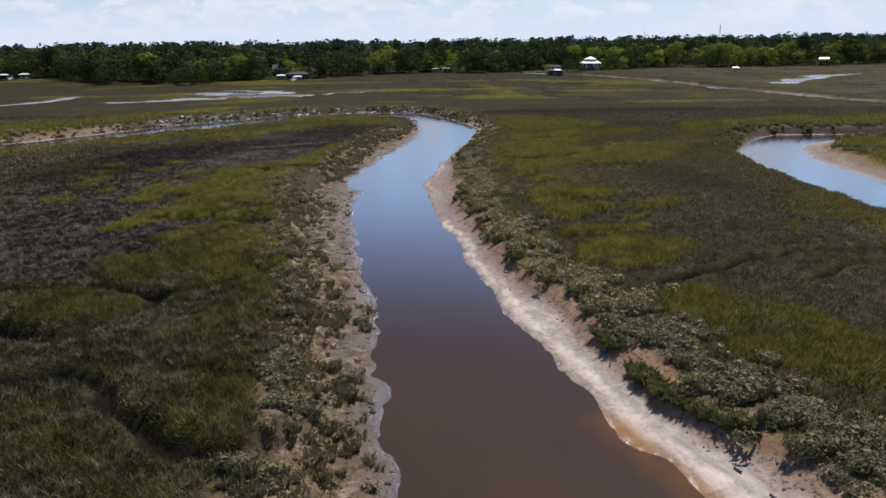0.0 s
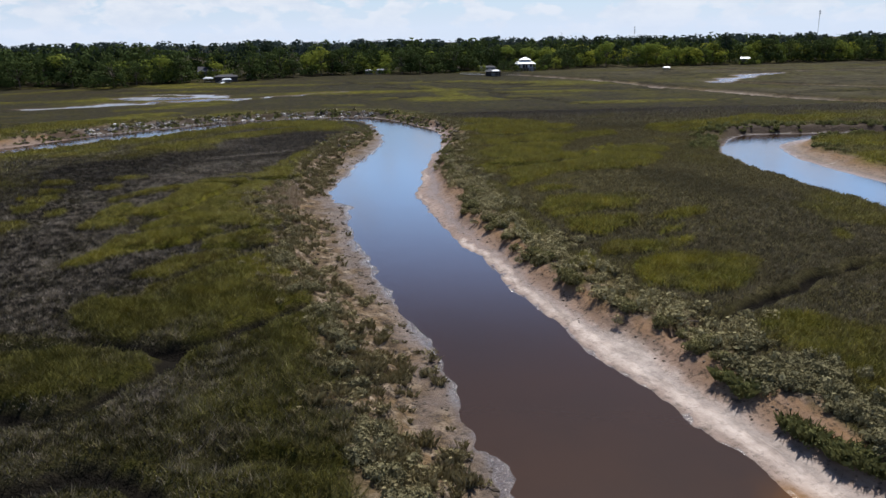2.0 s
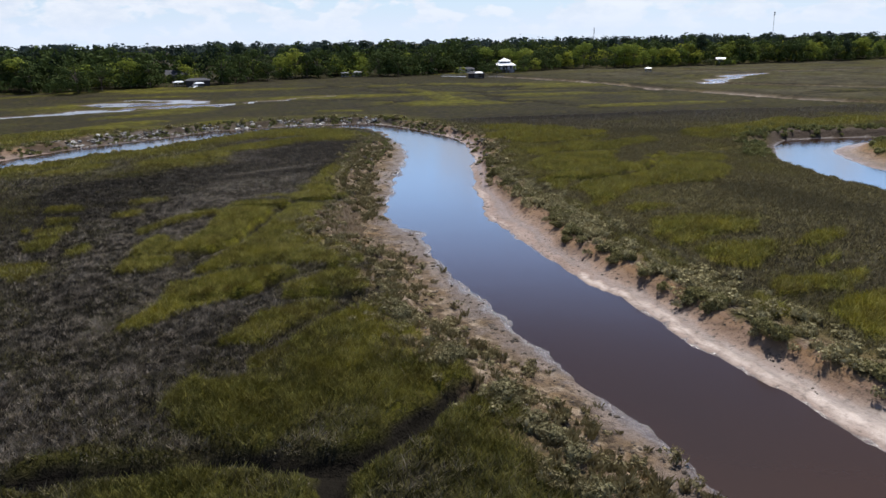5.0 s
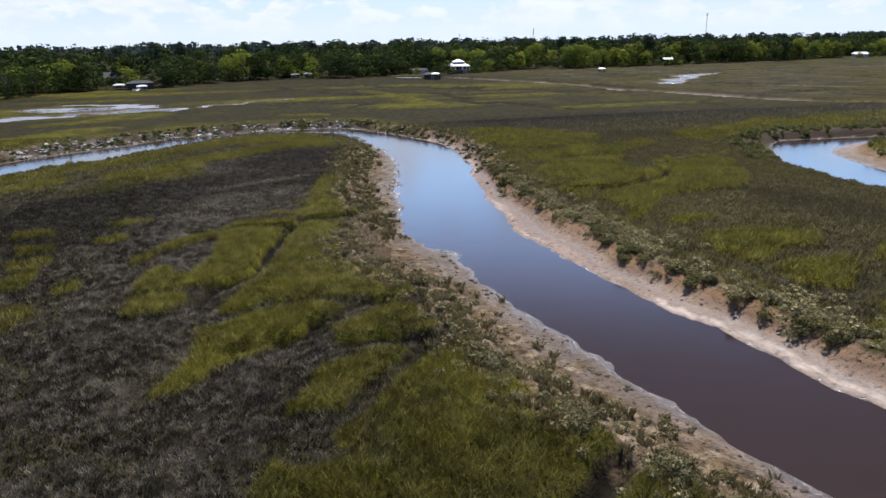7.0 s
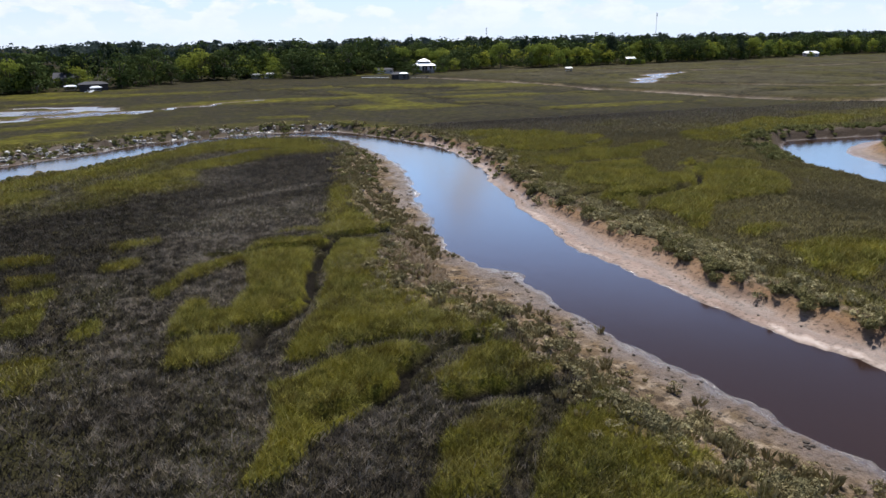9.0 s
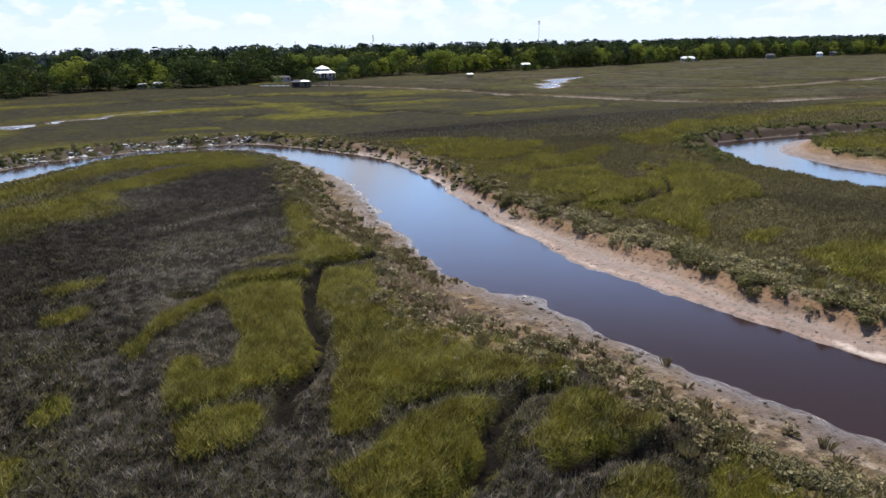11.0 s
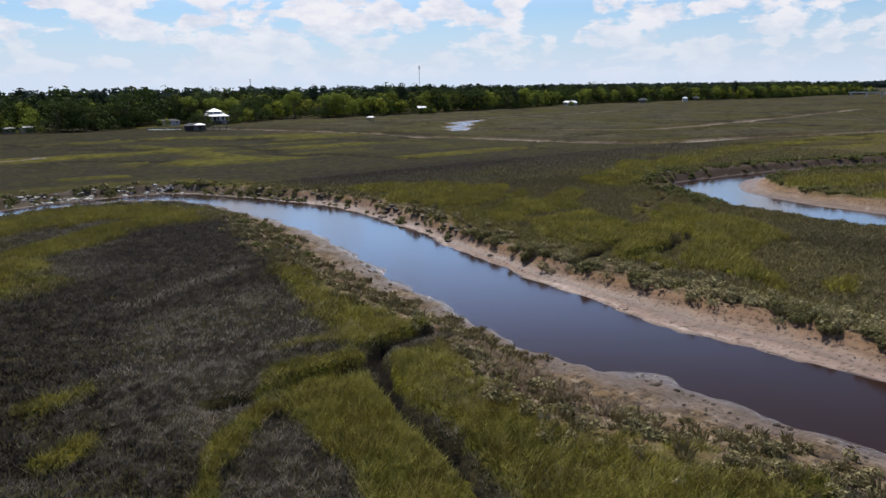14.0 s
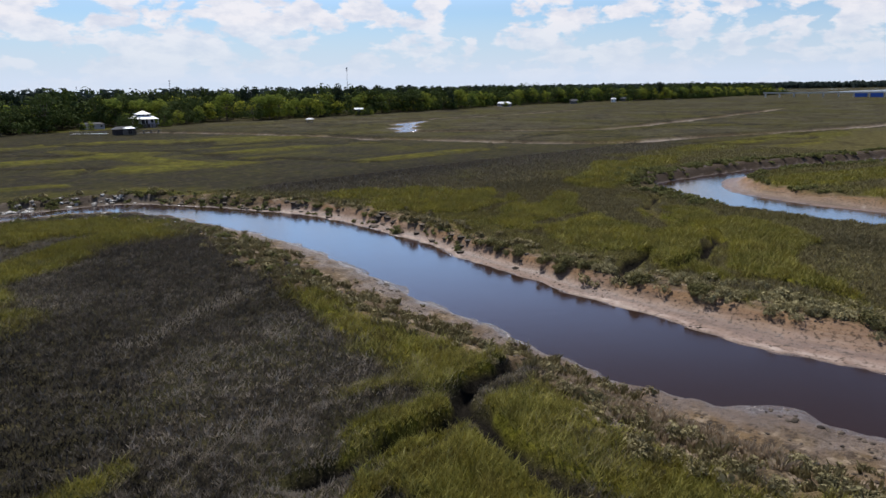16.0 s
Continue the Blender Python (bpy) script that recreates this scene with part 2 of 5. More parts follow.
RUSH_GAPS_OTHER = [(1.6, -31.7, 68.6, -27.6, 71), (1, -43.2, 100.3, -33.9, 103.4), (1.2, -57.9, 97.4, -41.4, 104.4), (0.8, 12.7, 104.6, 26, 103.7),
                   (0.8, 12.9, 92.8, 24.8, 92.2), (0.7, 18, 81.4, 26.2, 82.1), (0.9, 37, 140.1, 50.4, 154.3), (2, 30.8, 161.1, 49.9, 169.8), (1, 25.8, 135.8, 42.1, 145.6),
                   (1.2, 13.2, 108.4, 19, 104.7), (2, 23.5, 127.5, 27.3, 119.8), (1.5, 31.4, 168.2, 45.8, 177.9), (2, 18.7, 149.1, 29.9, 149.5), (2.5, 31.9, 123.1, 44.8, 119.4)]
# ground cover and blades turn darker along these lines
DARKER_COVER = [(12, -62, 118, -51, 140), (8, -48, 142, -36, 150), (12, -27, 163, -18, 166), (8, -55, 138, -24, 149), (9, 27, 215, 73, 214), (8, 36, 112, 39, 104), (7, -28, 180, -15, 176), (6, 45, 178, 61, 172)]
WOOD_EDGE = [(-620, 420), (-400, 400), (-330, 410), (-260, 445), (-225, 425), (-196, 395), (-172, 368), (-150, 374), (-122, 362), (-104, 388), (-75, 396), (-58, 416), (-28, 446), (18, 444),
             (53, 458), (70, 466), (100, 478), (160, 480), (210, 480), (270, 492), (330, 510), (420, 525), (500, 555), (600, 556), (700, 545), (780, 528), (900, 530), (1000, 545), (1150, 540), (1230, 560)]


# ---------- arithmetic of the land ----------
def rnd2(i, j, seed):
    v = np.sin(i * 127.1 + j * 311.7 + seed * 74.7) * 43758.5453
    return v - np.floor(v)


def value_noise(x, y, seed=0):
    i, j = np.floor(x), np.floor(y)
    u, v = x - i, y - j
    u, v = u * u * (3 - 2 * u), v * v * (3 - 2 * v)
    return ((rnd2(i, j, seed) * (1 - u) + rnd2(i + 1, j, seed) * u) * (1 - v)
            + (rnd2(i, j + 1, seed) * (1 - u) + rnd2(i + 1, j + 1, seed) * u) * v)


def fbm(x, y, size, octaves=4, seed=0):
    """Noise from 0 to 1 whose largest forms are about size metres."""
    total, amp, out = 0.0, 1.0, 0.0
    for k in range(octaves):
        a = 0.6 * k
        xr, yr = x * math.cos(a) - y * math.sin(a), x * math.sin(a) + y * math.cos(a)
        out = out + amp * value_noise(xr * 2 ** k / size + 17.3 * k, yr * 2 ** k / size + 5.1 * k, seed + k)
        total += amp
        amp *= 0.5
    return out / total


def smooth(a, b, v):
    u = np.clip((v - a) / (b - a), 0, 1)
    return u * u * (3 - 2 * u)


def spline(points, steps=4):
    """A Catmull-Rom line through the points."""
    p = np.array(points, float)
    p = np.vstack([2 * p[0] - p[1], p, 2 * p[-1] - p[-2]])
    out = []
    for k in range(1, len(p) - 2):
        for u in np.arange(steps) / steps:
            out.append(0.5 * (2 * p[k] + (p[k + 1] - p[k - 1]) * u + (2 * p[k - 1] - 5 * p[k] + 4 * p[k + 1] - p[k + 2]) * u * u
                              + (3 * p[k] - p[k - 1] - 3 * p[k + 1] + p[k + 2]) * u ** 3))
    out.append(p[-2])
    return np.array(out)


def line_of(stroke):
    """The half width and the smooth line of a row like (width, x, y, x, y, ...)."""
    return stroke[0], spline(np.reshape(stroke[1:], (-1, 2)), 3)


def away(x, y, line, reach=1e9):
    """The distance from each point to a line; reach where it is surely farther than that."""
    lo, hi = line.min(0) - reach, line.max(0) + reach
    best = np.full(x.shape, float(reach))
    near = np.nonzero((x > lo[0]) & (x < hi[0]) & (y > lo[1]) & (y < hi[1]))[0]
    if not len(near):
        return best
    px, py = x[near], y[near]
    d2 = np.full(px.shape, float(reach) ** 2)
    for (ax, ay), (bx, by) in zip(line[:-1], line[1:]):
        dx, dy = bx - ax, by - ay
        u = np.clip(((px - ax) * dx + (py - ay) * dy) / (dx * dx + dy * dy + 1e-9), 0, 1)
        d2 = np.minimum(d2, (px - ax - u * dx) ** 2 + (py - ay - u * dy) ** 2)
    best[near] = np.sqrt(d2)
    return best


def within(x, y, ring):
    """Whether each point lies inside a closed ring."""
    odd = np.zeros(x.shape, bool)
    for (ax, ay), (bx, by) in zip(ring, np.roll(ring, -1, 0)):
        if ay != by:
            odd ^= ((ay > y) != (by > y)) & (x < (bx - ax) * (y - ay) / (by - ay) + ax)
    return odd


def ring_of(a, b):
    return np.vstack([a, b[::-1]])


LW, RW, LE, RE = (spline(p) for p in (WEST_WATER, EAST_WATER, WEST_EDGE, EAST_EDGE))
OW, IW, OE, IE = (spline(p) for p in (LOOP_OUT, LOOP_IN, LOOP_OUT_EDGE, LOOP_IN_EDGE))
REACH = 30.0
PALE_STEMS = spline([(-38, 143), (-32, 146.5), (-25.5, 149.8)], 3)
BARE_SPOT = spline([(-21.3, 115.4), (-22.6, 113), (-24.3, 110.8)], 3)
LOW_ARM = spline([(-15, 198), (-18, 208), (-30, 212), (-42, 207), (-52, 194), (-62, 183), (-70, 177), (-97, 150), (-130, 127), (-220, 107)], 2)
LOW_LOOP = spline([(58, 150), (55.5, 138), (54.3, 128), (53.8, 116), (53.4, 104), (55, 88), (58, 68)], 2)


def land(x, y):
    """Height, mud, wetness, brightness of the cover, depth of water and distance from the marsh's edge, for arrays of places."""
    wx = x + 1.6 * (fbm(x, y, 5.0, 3, 11) - 0.5) + 0.5 * (fbm(x, y, 1.1, 2, 13) - 0.5)
    wy = y + 1.6 * (fbm(x, y, 5.0, 3, 12) - 0.5) + 0.5 * (fbm(x, y, 1.1, 2, 14) - 0.5)
    z = 0.35 * (fbm(x, y, 30, 4, 3) - 0.5) + 0.18 * (fbm(x, y, 2.5, 3, 4) - 0.5)
    mud, wet, sub = np.zeros(x.shape), np.zeros(x.shape), np.zeros(x.shape)
    rim = np.full(x.shape, REACH)
    sand, lane, east = np.zeros(x.shape), np.zeros(x.shape), np.zeros(x.shape)
    low = 1 - smooth(2, 24, np.minimum(away(x, y, LOW_ARM, 30), away(x, y, LOW_LOOP, 30)))
    z = z - 1.05 * low
    for a, b, ea, eb in ((LW, RW, LE, RE), (OW, IW, OE, IE)):
        w_a, w_b = away(wx, wy, a, REACH), away(wx, wy, b, REACH)
        d_water = np.minimum(w_a, w_b)
        d_a, d_b = away(wx, wy, ea, REACH), away(wx, wy, eb, REACH)
        d_edge = np.minimum(d_a, d_b)
        wet_in, mud_in = within(wx, wy, ring_of(a, b)), within(wx, wy, ring_of(ea, eb))
        u = d_water / (d_water + d_edge + 1e-6)
        lumps = (fbm(x, y, 1.6, 4, 21) - 0.5)
        side = (w_b < w_a) & (wy < 200)
        crumbs = np.where(side, 0.05 * lumps + 0.25 * smooth(0.55, 0.8, u) * lumps, (0.16 + 1.1 * smooth(0.35, 0.6, u)) * lumps + (0.1 + 0.3 * smooth(0.3, 0.6, u)) * (fbm(x, y, 0.8, 2, 22) - 0.5))
        slope = np.where(side, 0.34 * u + 0.66 * smooth(0.45, 1.0, u), 0.26 * u + 0.74 * smooth(0.40, 1.0, u))
        slope = np.where(~side & (wx > 50), smooth(0.0, 0.4, u), slope)
        bank = WATER + 0.004 + (1.5 - 1.05 * low) * slope + crumbs * smooth(0.02, 0.35, u)
        flat = mud_in & ~wet_in
        z = np.where(flat, bank, z)
        mud = np.where(flat, (1.0 - 0.9 * smooth(0.9, 1.0, u)) * (1 - low * smooth(0.15, 0.3, u)), mud)
        lane, east = np.where(flat, u, lane), np.where(flat & side, 1.0, east)
        soak = 0.84 * (1 - smooth(0.17, 0.40, u + 0.6 * lumps)) + 0.13 * (1 - smooth(0.04, 0.14, u + 0.2 * lumps))
        wet = np.where(flat, np.where(side, 0.9 * np.exp(-(np.maximum(np.abs(u - 0.40 + 0.25 * lumps) - 0.12, 0) / 0.16) ** 2), soak), wet)
        wet = np.where(flat & side, np.maximum(wet, 0.98 * (1 - smooth(0.03, 0.11, u + 0.15 * lumps))), wet)
        edge = 0.04 + 0.36 * (1 - smooth(48, 96, wy)) + 0.2 * (wx > 50)
        wet = np.where(flat & ~side & (wx > 50), 0.8, wet)
        sand = np.where(flat & side, smooth(0.03, 0.10, u + 0.15 * lumps) - smooth(edge, edge + 0.20, u + 0.22 * lumps + 0.3 * (fbm(x, y, 9, 3, 23) - 0.5)), sand)
        foot = flat & side & (wx > 50) & (u < 0.42 + 0.3 * lumps)
        wet, sand = np.where(foot, 0.9, wet), np.where(foot, 0.0, sand)
        z = np.where(wet_in, WATER - 0.05 * np.minimum(d_water, 2.5) - 0.2 * np.maximum(np.minimum(d_water, 6) - 2.5, 0), z)
        spit = np.where(w_b < w_a, 0.05, 0.15) * (fbm(x, y, 3.2, 4, 106) - 0.5) * np.exp(-(d_water / 2.2) ** 2)
        z = np.where(wet_in | flat, z + spit, z)
        mud, wet = np.where(wet_in, 1, mud), np.where(wet_in, 1, wet)
        sub = np.maximum(sub, np.where(wet_in, d_water, 0))
        rim = np.where(mud_in, -np.minimum(d_edge, rim), np.where(rim < 0, rim, np.minimum(rim, d_edge)))
    # outer loop bank: shade of its steep face, put into the colour; far arm: dark mud
    shade_murk = np.where((mud > 0.3) & (sub <= 0), np.where((wx > 50) & (east < 0.5), 0.8, np.where((wx < -4) & (wy > 190), 0.8, 0.0)), 0.0)
    arm = (wx < -4) & (wy > 196) & (mud > 0.5)
    wet = np.where(arm & (sub <= 0), 0.8, wet)
    # far arm: sky sheen on wet mud, painted as patches of the sand colour
    sand = np.where(arm, 0.85 * smooth(0.35, 0.5, fbm(x, y, 3, 3, 97)), sand)
    lip = np.zeros(x.shape)
    for row in CREEKS:
        w, line = line_of(row)
        d = away(wx, wy, line, 20)
        cut = 1 - smooth(0.6 * w, 1.5 * w, d)
        z -= 1.5 * cut
        lip = np.maximum(lip, np.exp(-((d - 1.75 * w) / (0.30 * w)) ** 2) * smooth(0.3, 0.5, fbm(x, y, 12, 3, 99)))
        sand = np.maximum(sand, 0.85 * cut * smooth(0.38, 0.60, fbm(0.4 * x, y, 11, 3, 98)))
        mud, wet = np.maximum(mud, cut), np.maximum(wet, 0.5 * (1 - smooth(0.5 * w, 1.0 * w, d)))
    for row in FLATS:
        w, line = line_of(row)
        d = away(x + 7 * (fbm(x, y, 9, 3, 31) - 0.5), y + 16 * (fbm(x, y, 9, 3, 32) - 0.5), line, 30)
        cut = 1 - smooth(0.75 * w, 1.0 * w, d)
        z -= 0.42 * cut
        mud, wet = np.maximum(mud, cut), np.maximum(wet, 1.0 * cut)
    shelf = np.where(x > -6, np.exp(-((rim - 0.8) / 2.0) ** 2), np.exp(-((rim - 0.2) / 1.3) ** 2)) * (rim > 0) * (y < 215)
    shelf = shelf * (np.minimum(away(x, y, RE, 8), away(x, y, LE, 8)) < 7)
    mud = np.maximum(mud, 0.95 * shelf * smooth(0.42, 0.52, fbm(x, y, 2.1, 3, 94)))
    spot = 1 - smooth(0.7, 1.4, away(wx, wy, BARE_SPOT, 6))
    mud, sand = np.maximum(mud, spot), np.maximum(sand, 0.55 * spot)
    ditch, verge = np.zeros(x.shape), np.zeros(x.shape)
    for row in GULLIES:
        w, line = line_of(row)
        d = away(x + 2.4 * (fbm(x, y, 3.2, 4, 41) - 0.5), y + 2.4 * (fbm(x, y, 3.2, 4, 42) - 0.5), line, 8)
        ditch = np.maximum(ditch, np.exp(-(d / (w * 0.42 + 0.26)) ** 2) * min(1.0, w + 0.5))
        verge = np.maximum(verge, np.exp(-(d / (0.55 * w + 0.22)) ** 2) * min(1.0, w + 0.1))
    z -= np.where(rim > -1, 1.3 * ditch, 0)
        # cover: 0 dark rush, 1 bright cordgrass
    far = smooth(150, 260, np.hypot(x + 20, y - 60))
    tone = 0.34 + 0.55 * (fbm(x, y, 16, 4, 51) - 0.5) + far * 2.3 * (fbm(x * 0.2, y, 17, 5, 52) - 0.5)
    tone = tone + 0.25 * np.exp(-((rim - 5) / 5) ** 2) * (rim > 0) * (1 - far) * np.where(x < 0, 1, 0.3)
    qx, qy = x + 3.4 * (fbm(x, y, 6, 3, 61) - 0.5), y + 3.4 * (fbm(x, y, 6, 3, 62) - 0.5)
    tone = tone - 0.05 * smooth(2, 14, x) * (1 - far) - 0.12 * far
    dark, green, dense = np.zeros(x.shape), np.zeros(x.shape), np.zeros(x.shape)
    for row in DARK_RUSH + DARK_RUSH_EAST:
        w, line = line_of(row)
        dark = np.maximum(dark, 1 - smooth(0.6 * w, 1.4 * w, away(qx, qy, line, 1.5 * w)))
    for row in DARKER_COVER:
        w, line = line_of(row)
        dense = np.maximum(dense, 1 - smooth(0.4 * w, 1.3 * w, away(qx, qy, line, 1.5 * w)))
    for row in GREEN_POINT:
        w, line = line_of(row)
        green = np.maximum(green, 0.75 * (1 - smooth(0.4 * w, 1.4 * w, away(qx, qy, line, 1.5 * w))))
    for row in GREEN_FAR:
        w, line = line_of(row)
        green = np.maximum(green, 0.8 * (1 - smooth(0.6 * w, 1.2 * w, away(qx, qy, line, 1.5 * w))))
    for row in GREEN_NEAR + GREEN_MID + GREEN_EAST:
        w, line = line_of(row)
        green = np.maximum(green, 1 - smooth(0.85 * w, 1.08 * w, away(qx, qy, line, 1.5 * w)))
    shy = np.where(within(x, y, np.reshape(WEST_RUSH, (-1, 2))), 1.0, np.where(within(x, y, np.reshape(EAST_RUSH, (-1, 2))), 0.75, 0.0))
    tone, green, dark = tone * (1 - 0.55 * shy), green * (1 - shy), dark * (1 - 0.5 * shy)
    rill = np.zeros(x.shape)
    ex, ey = x + 1.3 * (fbm(x, y, 2.6, 3, 65) - 0.5), y + 1.8 * (fbm(x, y, 2.6, 3, 66) - 0.5)
    for row in STANDS_A + STANDS_B + STANDS_C + STANDS_D + STANDS_E + STANDS_F + STANDS_G + STANDS_H:
        ring = np.reshape(row, (-1, 2))
        gap_to = away(ex, ey, np.vstack([ring, ring[:1]]), 3)
        inward = np.where(within(ex, ey, ring), gap_to, -gap_to)
        green = np.maximum(green, smooth(-0.35, 0.3, inward))
        rill = np.maximum(rill, np.exp(-((inward + 0.75) / 0.5) ** 2))
    tone = tone * (1 - 0.85 * dark)
    tone = tone * (1 - green) + green * (0.72 + 0.16 * (x > 5) * smooth(80, 95, y) * (1 - far) + 0.75 * (fbm(x, y, 4, 4, 71) - 0.5) - 0.14 * (x > 0) * (1 - smooth(60, 82, y)) - 0.27 * (x < 0) * (1 - smooth(45, 75, y)))
    gap = np.zeros(x.shape)
    for row in RUSH_GAPS_WEST + RUSH_GAPS_OTHER:
        w, line = line_of(row)
        gap = np.maximum(gap, 1 - smooth(0.6 * w, 1.1 * w, away(x + 1.4 * (fbm(x, y, 2.5, 3, 63) - 0.5), y + 1.4 * (fbm(x, y, 2.5, 3, 64) - 0.5), line, 1.5 * w)))
    tone = tone * (1 - 0.85 * gap * (1 - shy))
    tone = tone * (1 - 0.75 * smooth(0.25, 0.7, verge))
    east_far = smooth(230, 330, y + 0.4 * x) * smooth(60, 160, x)
    tone = tone * (1 - 0.25 * east_far) * (1 - 0.22 * smooth(190, 240, y))
    vein = 1 - smooth(0.006, 0.022, np.abs(fbm(x, y, 75, 4, 57) - 0.5))
    vein = vein * smooth(235, 290, y + 0.55 * x) * (rim > 0)
    tone = np.clip(tone, 0, 1) * (1 - vein) * (1 - 0.8 * lip)
    dense = np.maximum(dense, np.maximum(vein, lip))
    z = z - 0.5 * vein
    z = z + np.where(rim > 0, 0.3 * smooth(0.36, 0.54, tone) * (1 - smooth(0.1, 0.4, ditch)) - 0.16 * rill * (1 - green), 0) + 0.8 * smooth(250, 430, y)
    return z, mud, wet, tone, sub, rim, ditch, sand, dense, east_far, lane, east, shade_murk


# ---------- light ----------
SUN_AZIMUTH, SUN_HEIGHT = 25.0, 56.0          # degrees clockwise from +y, and above the horizon
world = bpy.data.worlds.new("sky")
scene.world = world
world.use_nodes = True
wn, wl = world.node_tree.nodes, world.node_tree.links
wn.clear()


def wnode(kind, **values):
    n = wn.new(kind)
    for k, v in values.items():
        n.inputs[k].default_value = v
    return n


sky = wn.new("ShaderNodeTexSky")
sky.sky_type, sky.sun_disc = "NISHITA", False
sky.sun_elevation, sky.sun_rotation = radians(SUN_HEIGHT), radians(SUN_AZIMUTH)
sky.air_density, sky.dust_density, sky.ozone_density = 1.0, 1.2, 1.5


def math_node(op, a, b=None):
    n = wn.new("ShaderNodeMath")
    n.operation = op
    for k, v in enumerate((a, b)):
        if v is None:
            continue
        if isinstance(v, (int, float)):
            n.inputs[k].default_value = v
        else:
            wl.new(v, n.inputs[k])
    return n.outputs[0]


coord = wn.new("ShaderNodeTexCoord")
split = wn.new("ShaderNodeSeparateXYZ")
wl.new(coord.outputs["Generated"], split.inputs[0])
height = math_node("MAXIMUM", split.outputs["Z"], 0.0)
plan = wn.new("ShaderNodeCombineXYZ")
for k, (axis, gain) in enumerate((("X", 1.0), ("Y", 1.0), ("Z", 2.2))):
    wl.new(math_node("MULTIPLY", split.outputs[axis], gain), plan.inputs[k])
puffs = wnode("ShaderNodeTexNoise", Scale=17.0, Detail=9.0, Roughness=0.54, Distortion=0.15)
wl.new(plan.outputs[0], puffs.inputs["Vector"])
cover = wn.new("ShaderNodeMapRange")
cover.inputs["From Min"].default_value, cover.inputs["From Max"].default_value = 0.455, 0.525
patch = wnode("ShaderNodeTexNoise", Scale=4.0, Detail=2.0)
wl.new(coord.outputs["Generated"], patch.inputs["Vector"])
gather = math_node("MULTIPLY", math_node("SUBTRACT", patch.outputs["Fac"], 0.5), 0.35)
thin = math_node("MULTIPLY", math_node("MAXIMUM", math_node("SUBTRACT", height, 0.125), 0.0), 1.5)
wl.new(math_node("SUBTRACT", math_node("ADD", puffs.outputs["Fac"], gather), thin), cover.inputs["Value"])
folds = wnode("ShaderNodeTexNoise", Scale=26.0, Detail=6.0, Roughness=0.6)
wl.new(plan.outputs[0], folds.inputs["Vector"])
cloud_color = wn.new("ShaderNodeMix")
cloud_color.data_type = "RGBA"
cloud_color.inputs["A"].default_value, cloud_color.inputs["B"].default_value = (8.2, 8.5, 9.8, 1), (10.7, 10.4, 10.9, 1)
fold = wn.new("ShaderNodeMapRange")
fold.inputs["From Min"].default_value, fold.inputs["From Max"].default_value = 0.35, 0.58
wl.new(folds.outputs["Fac"], fold.inputs["Value"])
wl.new(fold.outputs[0], cloud_color.inputs["Factor"])
haze = wn.new("ShaderNodeMapRange")
haze.inputs["From Min"].default_value, haze.inputs["From Max"].default_value = 0.015, 0.125
haze.inputs["To Min"].default_value, haze.inputs["To Max"].default_value = 0.95, 0.0
wl.new(height, haze.inputs["Value"])
glow = wn.new("ShaderNodeMapRange")
glow.inputs["From Min"].default_value, glow.inputs["From Max"].default_value = 0.45, 0.9
glow.inputs["To Min"].default_value, glow.inputs["To Max"].default_value = 0.85, 0.05
rise = wn.new("ShaderNodeMapRange")
rise.inputs["From Min"].default_value, rise.inputs["From Max"].default_value = 0.10, 0.18
rise.inputs["To Min"].default_value, rise.inputs["To Max"].default_value = 0.3, 1.0
wl.new(height, rise.inputs["Value"])
wl.new(height, glow.inputs["Value"])
blue = wn.new("ShaderNodeMix")
blue.data_type, blue.blend_type = "RGBA", "MULTIPLY"
blue.inputs["Factor"].default_value, blue.inputs["B"].default_value = 1.0, (0.70, 1.06, 1.46, 1)
wl.new(sky.outputs[0], blue.inputs["A"])
veil = wn.new("ShaderNodeMix")
veil.data_type = "RGBA"
bright = wn.new("ShaderNodeValToRGB")
stops = bright.color_ramp.elements
stops[0].position, stops[0].color = 0.105, (0.325, 0.372, 0.455, 1)
stops[1].position, stops[1].color = 0.18, (0.47, 0.77, 1.25, 1)
for where, tint in ((0.30, (0.27, 0.37, 0.66, 1)), (0.39, (0.090, 0.102, 0.165, 1)), (0.6, (0.068, 0.080, 0.122, 1))):
    stops.new(where).color = tint
wl.new(height, bright.inputs["Fac"])
lift = wn.new("ShaderNodeMix")
lift.data_type, lift.blend_type = "RGBA", "MULTIPLY"
lift.inputs["Factor"].default_value, lift.inputs["B"].default_value = 1.0, (24, 24, 24, 1)
sunward = math_node("ADD", math_node("MULTIPLY", split.outputs["X"], math.sin(radians(SUN_AZIMUTH))), math_node("MULTIPLY", split.outputs["Y"], math.cos(radians(SUN_AZIMUTH))))
around = wn.new("ShaderNodeMapRange")
around.inputs["From Min"].default_value, around.inputs["From Max"].default_value = 0.62, 0.92
around.inputs["To Min"].default_value, around.inputs["To Max"].default_value = 0.5, 1.3
wl.new(sunward, around.inputs["Value"])
above = wn.new("ShaderNodeMapRange")
above.inputs["From Min"].default_value, above.inputs["From Max"].default_value = 0.13, 0.3
wl.new(height, above.inputs["Value"])
gain = math_node("ADD", 1.0, math_node("MULTIPLY", above.outputs[0], math_node("SUBTRACT", around.outputs[0], 1.0)))
scaled = wn.new("ShaderNodeVectorMath")
scaled.operation = "SCALE"
wl.new(bright.outputs["Color"], scaled.inputs[0])
wl.new(gain, scaled.inputs["Scale"])
wl.new(scaled.outputs[0], lift.inputs["A"])
wl.new(lift.outputs["Result"], veil.inputs["B"])
